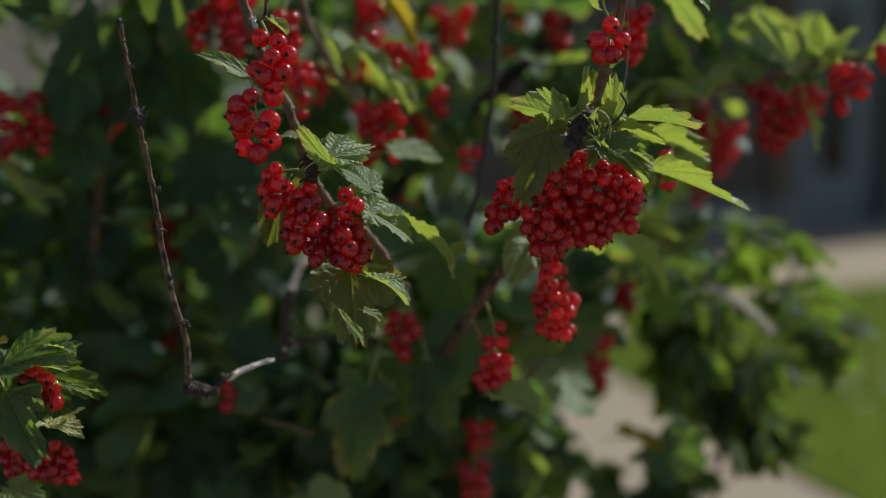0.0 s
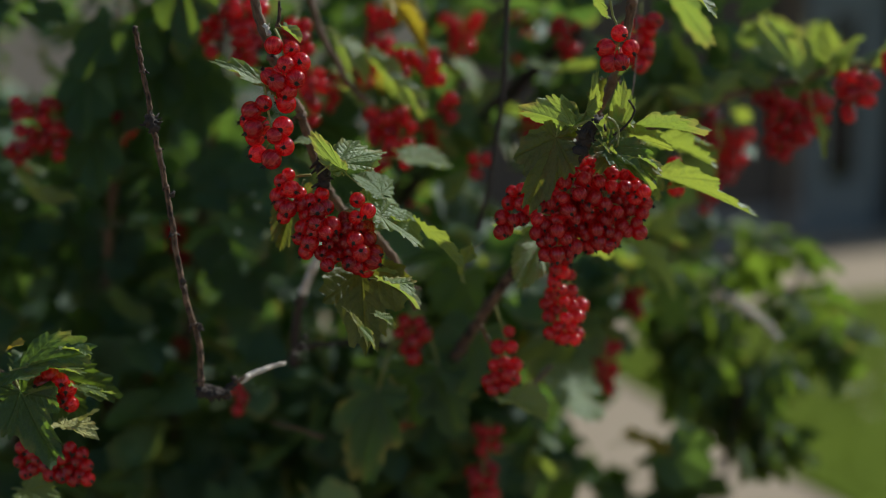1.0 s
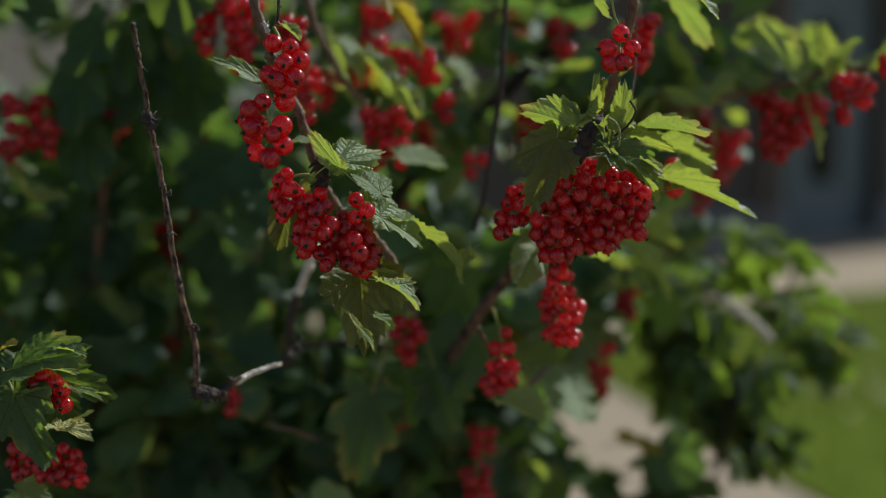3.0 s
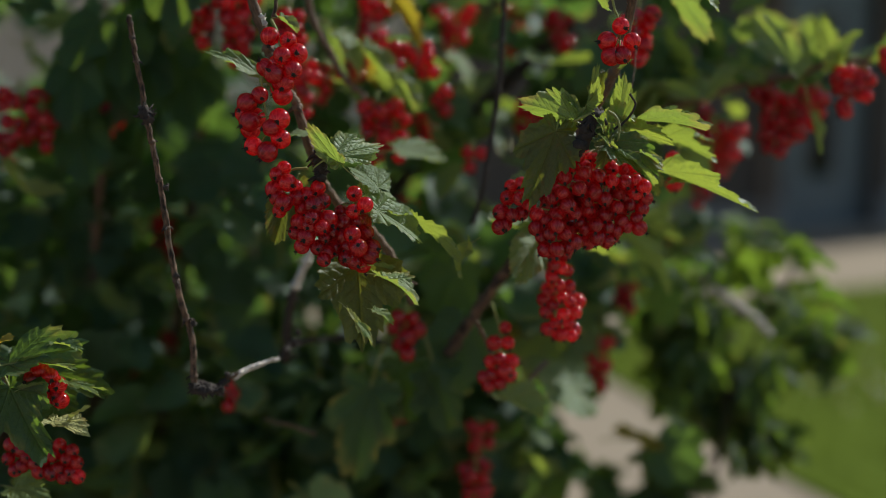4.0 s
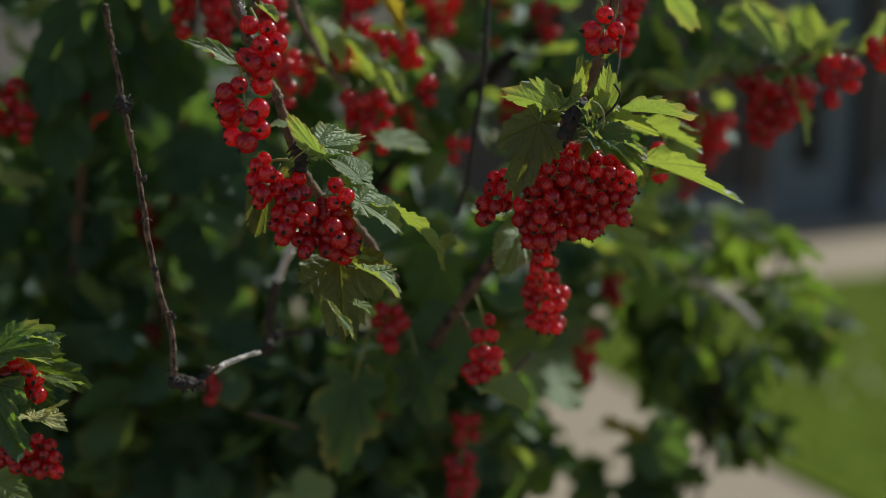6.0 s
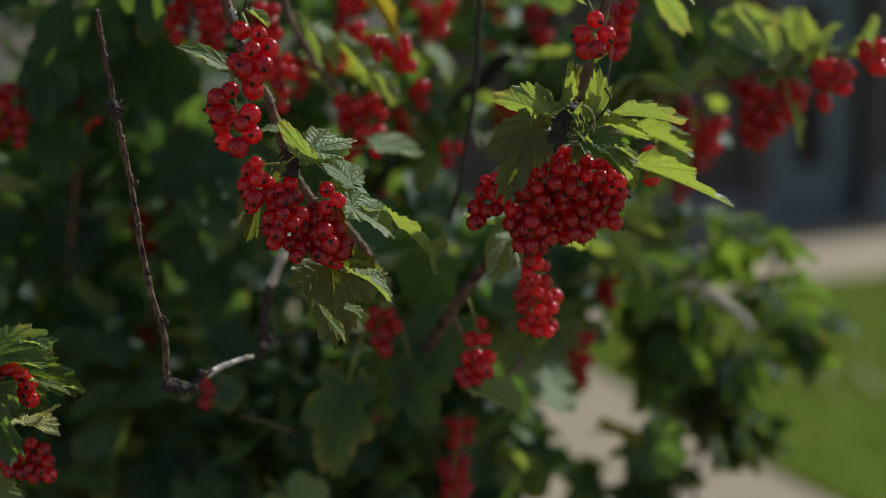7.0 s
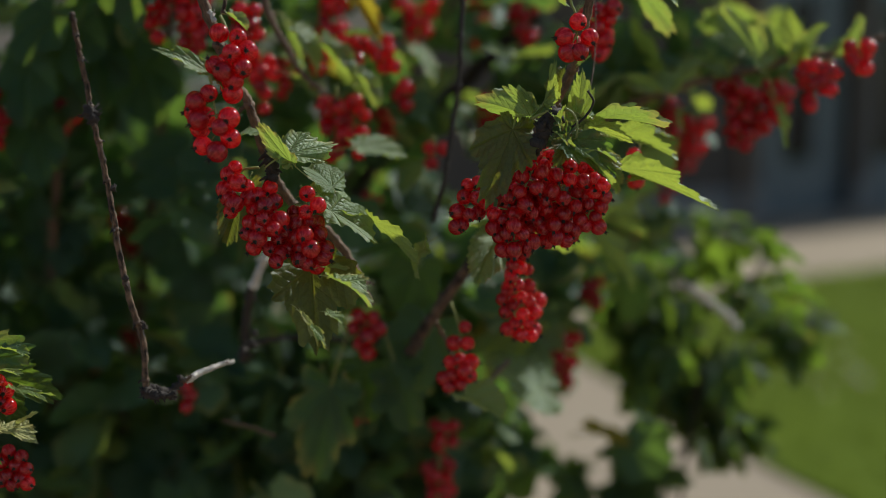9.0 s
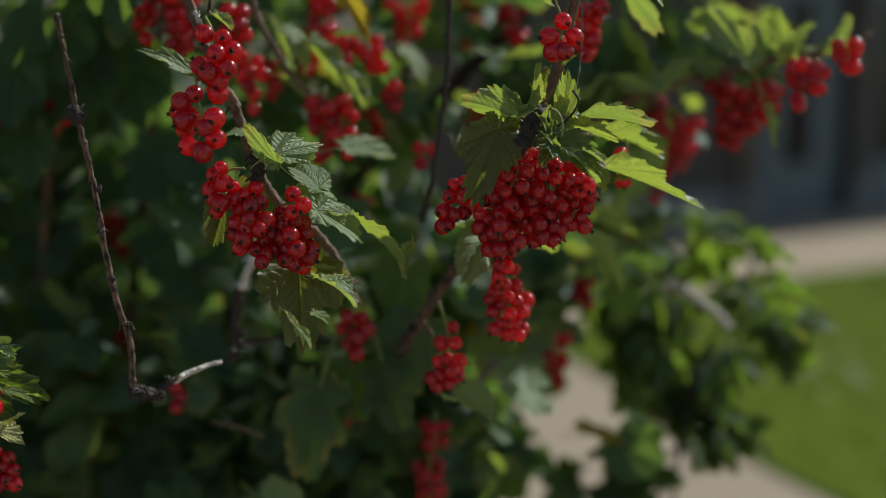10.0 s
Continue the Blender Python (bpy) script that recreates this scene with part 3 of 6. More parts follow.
def lawn_flower():
    """A small white flower head on a short stem."""
    ob = new("white_flower")
    bm = bmesh.new()
    tube(bm, [Vector((0, 0, 0.0)), Vector((0.004, 0, 0.03)), Vector((0.003, 0.002, 0.055))], 0.0012, 0.001, 5)
    part("stem", bm, STALK, ob)
    for k in range(9):
        a = k * 2 * math.pi / 9
        bm = bmesh.new()
        d, e = Vector((math.cos(a), math.sin(a), 0)), Vector((-math.sin(a), math.cos(a), 0))
        c = Vector((0.003, 0.002, 0.056))
        pts = [c + d * 0.003 - e * 0.0015, c + d * 0.003 + e * 0.0015, c + d * 0.011 + e * 0.0028 + Vector((0, 0, 0.002)), c + d * 0.014 + Vector((0, 0, 0.002)), c + d * 0.011 - e * 0.0028 + Vector((0, 0, 0.002))]
        f = bm.faces.new([bm.verts.new(p) for p in pts])
        bmesh.ops.solidify(bm, geom=[f], thickness=0.0006)
        part("petal", bm, PETAL, ob)
    bm = bmesh.new()
    bmesh.ops.create_uvsphere(bm, u_segments=10, v_segments=6, radius=0.0045, matrix=Matrix.Translation((0.003, 0.002, 0.057)) @ Matrix.Diagonal((1, 1, 0.5, 1)))
    part("flower_centre", bm, POLLEN, ob)
    return tagged(ob, "small white flower standing in the short lawn", "flower", "flowers in the lawn")


FLOWER = lawn_flower()
FLOWER.matrix_basis = pose(1.42, 4.02, 0.02)
for i in range(26):
    rng = random.Random(60 + i)
    copy_thing(FLOWER, pose(rng.uniform(1.35, 1.95), rng.uniform(3.9, 4.9), 0.02, rng.uniform(-8, 8), rng.uniform(-8, 8), rng.uniform(0, 360)))


# ---- house behind the path ----
def house():
    ob = new("house")
    ob.matrix_basis = pose(3.26, 10.4, 0, 0, 0, 35)
    tagged(ob, "brown rendered house in shade that also darkens its wall colour, blue-grey glazed doors", "house")
    # local x runs along the front, -y looks at the path
    openings = [(-0.38, 0.90, 2.15), (1.14, 2.30, 2.15)]
    top, left, right, thick = 2.9, -13.0, 9.0, 0.35
    edges = sorted(openings)
    h = edges[0][2]
    ends = [left] + [v for a, b, _ in edges for v in (a, b)] + [right]
    pieces = [((a, 0, 0), (b, thick, h)) for a, b in zip(ends[::2], ends[1::2])]
    pieces += [((left, 0, h), (right, thick, top)), ((left, thick, 0), (left + 0.35, 6.0, top)),
               ((right - 0.35, thick, 0), (right, 6.0, top)), ((left, 6.0, 0), (right, 6.35, top))]
    pieces[0] = ((-4.2, 0, 0), (-0.38, thick, h))
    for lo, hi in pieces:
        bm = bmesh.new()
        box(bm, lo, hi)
        part("wall", bm, RENDER_SHADED, ob)
    # left stretch of the same front, its stronger light put into the paler colour
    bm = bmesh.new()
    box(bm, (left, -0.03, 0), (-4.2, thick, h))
    part("wall", bm, RENDER_LIT, ob, "wall stretch coloured paler as better lit")
    # roof stays out of view; its eaves are lengthened to darken the front
    bm = bmesh.new()
    pts = [(left - 0.3, -0.8, top), (right + 0.3, -0.8, top), (right + 0.3, 6.7, top), (left - 0.3, 6.7, top), (left - 0.3, 3.2, top + 1.1), (right + 0.3, 3.2, top + 1.1)]
    v = [bm.verts.new(p) for p in pts]
    for f in ((0, 1, 5, 4), (3, 4, 5, 2), (0, 4, 3), (1, 2, 5), (0, 3, 2, 1)):
        bm.faces.new([v[i] for i in f])
    part("roof", bm, ROOF, ob)
    x = left
    for a, b, h in edges + [(right, right, 0)]:
        bm = bmesh.new()
        box(bm, (x, -0.04, 0.0), (a, -0.002, 0.28), 0.012)
        part("plinth", bm, PLINTH, ob)
        x = b
    bm = bmesh.new()
    box(bm, (-0.72, -0.10, 0.0), (-0.64, -0.045, top - 0.02), 0.01)
    part("downpipe", bm, DARK_WOOD, ob, "brown rainwater pipe")
    for (a, wall_end, h), b, g in zip(openings, (0.80, 2.30), ((0.32, 0.70), (0.12, 0.88))):
        bm = bmesh.new()
        box(bm, (a, 0.06, 0.0), (a + 0.07, 0.20, h), 0.006)
        box(bm, (b - 0.07, 0.06, 0.0), (b, 0.20, h), 0.006)
        box(bm, (a + 0.07, 0.06, h - 0.07), (b - 0.07, 0.20, h), 0.006)
        door = part("door", bm, PAINT, ob, "blue-grey painted door with a narrow pane")
        w = b - a - 0.14
        g0, g1 = a + 0.07 + w * g[0], a + 0.07 + w * g[1]
        bm = bmesh.new()
        box(bm, (a + 0.075, 0.09, 0.02), (g0, 0.14, h - 0.075), 0.004)
        box(bm, (g1, 0.09, 0.02), (b - 0.075, 0.14, h - 0.075), 0.004)
        box(bm, (g0, 0.09, 0.02), (g1, 0.14, 0.46), 0.004)
        box(bm, (g0, 0.09, h - 0.25), (g1, 0.14, h - 0.075), 0.004)
        part("door_leaf", bm, PAINT, door)
        bm = bmesh.new()
        box(bm, (g0 - 0.01, 0.11, 0.45), (g1 + 0.01, 0.12, h - 0.24))
        part("pane", bm, GLASS, door)
        bm = bmesh.new()
        box(bm, (a, -0.05, 0.0), (wall_end, 0.30, 0.018), 0.004)
        part("threshold", bm, PLINTH, ob)


house()


# ---- the currant bush ----
BUSH = new("currant_bush")
tagged(BUSH, "redcurrant bush with ripe red berry clusters and green lobed leaves", "bush")
SIDE = new("currant_bush")
tagged(SIDE, "leafy green currant bush growing beside the sandy path", "bush")

# shoots
branch(BUSH, [(-0.0934, 0.5564, 1.1594), (-0.0889, 0.5590, 1.1397), (-0.0840, 0.5622, 1.1247), (-0.0785, 0.5652, 1.1081), (-0.0724, 0.5690, 1.0978), (-0.0677, 0.5721, 1.0820), (-0.0638, 0.5756, 1.0699), (-0.0603, 0.5795, 1.0603), (-0.0500, 0.5827, 1.0451), (-0.0367, 0.5865, 1.0352), (-0.0260, 0.5896, 1.0195), (-0.0178, 0.5922, 0.9995)], 0.0023, 0.0021, seed=3, nodes=4)
branch(BUSH, [(-0.1351, 0.5159, 1.1334), (-0.1352, 0.5214, 1.1229), (-0.1346, 0.5267, 1.1112), (-0.1331, 0.5314, 1.0943), (-0.1321, 0.5366, 1.0819), (-0.1300, 0.5413, 1.0654), (-0.1283, 0.5457, 1.0461), (-0.1265, 0.5499, 1.0250), (-0.1233, 0.5541, 1.0046), (-0.1203, 0.5590, 0.9891), (-0.1201, 0.5628, 0.9653)], 0.0011, 0.0016, BARK_DEAD_OR_SHADED, seed=5, nodes=9, label="bare dead twig", steps=10, rough=0.13)
branch(BUSH, [(-0.1201, 0.5628, 0.9655), (-0.1165, 0.5661, 0.9648), (-0.1113, 0.5692, 0.9629), (-0.1054, 0.5730, 0.9664)], 0.0018, 0.0016, BUD_OR_SHADED, seed=8, nodes=3, label="dark knotted spur")
branch(BUSH, [(-0.1210, 0.5616, 0.9642), (-0.1158, 0.5594, 0.9626), (-0.1106, 0.5576, 0.9641)], 0.0016, 0.0010, BUD_OR_SHADED, seed=81, nodes=3, label="dark bud spur")
branch(BUSH, [(-0.1151, 0.5616, 0.9642), (-0.1099, 0.5595, 0.9631), (-0.1058, 0.5577, 0.9651)], 0.0016, 0.0008, BUD_OR_SHADED, seed=82, nodes=3, label="dark bud spur")
branch(BUSH, [(-0.1063, 0.5720, 0.9667), (-0.1028, 0.5721, 0.9677), (-0.1009, 0.5724, 0.9699)], 0.0010, 0.0006, BARK, seed=83, nodes=2)
branch(BUSH, [(-0.1039, 0.5740, 0.9662), (-0.0985, 0.5779, 0.9692), (-0.0931, 0.5816, 0.9709), (-0.0881, 0.5853, 0.9723), (-0.0836, 0.5889, 0.9727)], 0.0017, 0.0009, BARK_PALE, seed=9, nodes=0, label="pale weathered wood")
# ordinary bark here; the near-black bud colour stands in for shade
branch(BUSH, [(-0.0876, 0.6483, 0.9645), (-0.0836, 0.6705, 0.9644), (-0.0732, 0.6923, 0.9620), (-0.0553, 0.7141, 0.9590), (-0.0257, 0.7353, 0.9506), (0.0021, 0.7573, 0.9497)], 0.0013, 0.0022, BUD_OR_SHADED, seed=10, nodes=5)
branch(BUSH, [(0.0291, 0.6526, 1.1639), (0.0281, 0.6541, 1.1346), (0.0269, 0.6559, 1.1079), (0.0237, 0.6579, 1.0839), (0.0202, 0.6598, 1.0579), (0.0167, 0.6631, 1.0438), (0.0137, 0.6666, 1.0316)], 0.0014, 0.0013, BUD_OR_SHADED, seed=11, nodes=4)
branch(BUSH, [(0.0834, 0.5594, 1.1597), (0.0811, 0.5658, 1.1401), (0.0782, 0.5722, 1.1212), (0.0751, 0.5795, 1.1097), (0.0692, 0.5868, 1.0977), (0.0637, 0.5942, 1.0868), (0.0602, 0.6010, 1.0714)], 0.0021, 0.0026, BARK, seed=12, nodes=4)
# the same living stem goes on, its shade painted with the dead twig's dark bark
branch(BUSH, [(0.0602, 0.6010, 1.0714), (0.0507, 0.6186, 1.0504), (0.0419, 0.6360, 1.0282), (0.0294, 0.6533, 1.0047), (0.0145, 0.6704, 0.9798), (-0.0013, 0.6869, 0.9505)], 0.0026, 0.0034, BARK_DEAD_OR_SHADED, seed=122, nodes=4)
branch(BUSH, [(0.0902, 0.8731, 1.1541), (0.0634, 0.8854, 1.1309), (0.0397, 0.8975, 1.1068), (0.0151, 0.9098, 1.0840), (-0.0103, 0.9226, 1.0646), (-0.0365, 0.9334, 1.0296), (-0.0635, 0.9414, 0.9715)], 0.0050, 0.0065, BUD_OR_SHADED, seed=13, nodes=3)
branch(BUSH, [(-0.0788, 0.6676, 1.1623), (-0.0734, 0.6713, 1.1416), (-0.0648, 0.6756, 1.1251), (-0.0576, 0.6802, 1.1113), (-0.0455, 0.6852, 1.1005)], 0.0020, 0.0015, BARK, seed=14, nodes=3)
branch(BUSH, [(0.2717, 0.7095, 1.1344), (0.2501, 0.7209, 1.1251), (0.2275, 0.7333, 1.1229), (0.2109, 0.7450, 1.1158), (0.1901, 0.7571, 1.1119), (0.1614, 0.7685, 1.1023), (0.1353, 0.7798, 1.0916), (0.1082, 0.7897, 1.0697), (0.0802, 0.7968, 1.0250)], 0.0017, 0.0034, BARK, seed=15, nodes=6)
branch(BUSH, [(-0.2206, 0.8027, 1.0729), (-0.2300, 0.8136, 1.0386), (-0.2374, 0.8239, 0.9992), (-0.2428, 0.8330, 0.9507), (-0.2531, 0.8410, 0.8926)], 0.0026, 0.0036, BARK, seed=16, nodes=4)
branch(BUSH, [(-0.1031, 0.6731, 0.9202), (-0.0974, 0.6729, 0.9183), (-0.0878, 0.6726, 0.9164), (-0.0734, 0.6720, 0.9113)], 0.0007, 0.0011, BARK, seed=17, nodes=2)
branch(BUSH, [(-0.0717, 0.6556, 1.0235), (-0.0772, 0.6590, 1.0107), (-0.0840, 0.6623, 0.9964)], 0.0022, 0.0024, BARK_PALE, seed=18, nodes=2)
branch(BUSH, [(-0.0840, 0.6623, 0.9964), (-0.0881, 0.6704, 0.9798), (-0.0910, 0.6771, 0.9526)], 0.0024, 0.0028, BUD_OR_SHADED, seed=181, nodes=2)
branch(BUSH, [(0.0147, 0.6109, 0.9876), (0.0196, 0.6295, 0.9751), (0.0355, 0.6458, 0.9438), (0.0556, 0.6673, 0.9548)], 0.0010, 0.0014, BARK, seed=19, nodes=2)
branch(BUSH, [(-0.2194, 0.5495, 0.9804), (-0.2064, 0.5486, 0.9732), (-0.2002, 0.5485, 0.9721), (-0.1960, 0.5486, 0.9732)], 0.0018, 0.0012, BARK, seed=20, nodes=3)

branch(BUSH, [(0.0659, 0.5495, 1.0951), (0.0623, 0.5482, 1.0901), (0.0597, 0.5468, 1.0841), (0.0576, 0.5453, 1.0776)], 0.0024, 0.0030, BUD_OR_SHADED, seed=21, nodes=6, label="dark scaly spur", rough=0.25)
branch(BUSH, [(-0.0604, 0.5451, 1.0761), (-0.0583, 0.5444, 1.0700), (-0.0596, 0.5437, 1.0645)], 0.0022, 0.0020, BUD_OR_SHADED, seed=22, nodes=5, label="dark scaly spur", rough=0.25)

branch(BUSH, [(-0.0778, 0.5437, 1.1464), (-0.0779, 0.5450, 1.1401), (-0.0794, 0.5463, 1.1348)], 0.0006, 0.0010, BARK_DEAD_OR_SHADED, seed=23, nodes=2)
branch(BUSH, [(-0.0826, 0.5439, 1.1317), (-0.0834, 0.5442, 1.1342), (-0.0844, 0.5445, 1.1362)], 0.0012, 0.0006, BARK_PALE, seed=24, nodes=1)
branch(BUSH, [(0.0844, 0.5795, 1.1012), (0.0880, 0.5896, 1.1152), (0.0901, 0.6000, 1.1318), (0.0908, 0.6115, 1.1571)], 0.0003, 0.0003, BARK, seed=25, nodes=1)
branch(BUSH, [(0.0794, 0.5494, 1.1029), (0.0820, 0.5488, 1.0979), (0.0779, 0.5480, 1.0911), (0.0724, 0.5475, 1.0871)], 0.0005, 0.0005, BUD_OR_SHADED, seed=26, nodes=1)
branch(BUSH, [(0.0694, 0.5455, 1.0951), (0.0725, 0.5452, 1.0931), (0.0745, 0.5447, 1.0886), (0.0740, 0.5439, 1.0826)], 0.0006, 0.0005, STALK, seed=27, nodes=1)
branch(BUSH, [(0.0546, 0.5469, 1.0906), (0.0586, 0.5472, 1.0926), (0.0621, 0.5474, 1.0941)], 0.0006, 0.0007, STALK, seed=28, nodes=1)

for at, size in (((-0.1308, 0.5210, 1.0930), 0.0027), ((-0.1291, 0.5198, 1.0908), 0.0021), ((-0.1315, 0.5203, 1.0949), 0.0015), ((-0.1257, 0.5352, 1.0606), 0.0012), ((-0.1186, 0.5555, 0.9962), 0.0013), ((-0.1243, 0.5473, 1.0196), 0.0012),
                 ((-0.1199, 0.5617, 0.9647), 0.0026), ((-0.1155, 0.5605, 0.9634), 0.0022), ((-0.1121, 0.5625, 0.9634), 0.0024), ((-0.1088, 0.5644, 0.9619), 0.0018), ((-0.1060, 0.5722, 0.9683), 0.0013),
                 ((-0.0802, 0.6292, 0.9728), 0.0022), ((-0.0791, 0.6348, 0.9771), 0.0016), ((0.0590, 0.5455, 1.0871), 0.0024), ((0.0567, 0.5468, 1.0815), 0.0022), ((-0.0591, 0.5423, 1.0692), 0.0018)):
    knot(BUSH, at, size, int(size * 1e4) + len(BUSH.children))

# leaves that stand in front
L = functools.partial(leaf, BUSH)
L((-0.0743, 0.5381, 1.1333), (-0.0672, 0.5354, 1.1283), -60, 3, 0.5)
L((-0.0500, 0.5386, 1.0719), (-0.0640, 0.5366, 1.0883), -28, 0, 0.50, mesh=FINE_SLIM[0])
L((-0.0673, 0.5622, 1.0836), (-0.0747, 0.5572, 1.0838), 65, 1, 0.6)
L((-0.0333, 0.5553, 1.0599), (-0.0426, 0.5607, 1.0712), None, 1, 1.10, mesh=FINE_OVAL[1])
L((-0.0384, 0.5509, 1.0571), (-0.0236, 0.5637, 1.0548), None, 2, 0.76, mesh=FINE_OVAL[2])
L((-0.0335, 0.5440, 1.0503), (-0.0109, 0.5538, 1.0396), None, 1, 0.61, mesh=FINE_OVAL[1])
L((-0.0346, 0.5539, 1.0489), (-0.0241, 0.5492, 1.0432), 66, 4, 0.7)
L((-0.0151, 0.5593, 1.0437), (0.0053, 0.5673, 1.0263), -112, 0, 0.42, mesh=FINE_OVAL[0])
L((0.0075, 0.5707, 1.0302), (-0.0011, 0.5743, 1.0184), 60, 4, 0.5)
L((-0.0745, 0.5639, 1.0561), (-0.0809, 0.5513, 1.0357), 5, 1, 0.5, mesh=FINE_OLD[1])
L((0.0597, 0.6083, 1.0325), (0.0800, 0.6150, 1.0213), -104, 3, 1.10, mesh=FINE_SLIM[3])
L((0.0424, 0.6009, 1.0293), (0.0340, 0.5839, 1.0142), 10, 1, 0.6)
L((0.0406, 0.6165, 1.0339), (0.0188, 0.6119, 1.0372), 68, 5, 0.6)
L((0.0654, 0.5602, 1.1498), (0.0684, 0.5589, 1.1392), 60, 2, 0.4)
L((0.1090, 0.5552, 1.1494), (0.1209, 0.5543, 1.1423), -60, 1, 0.6)
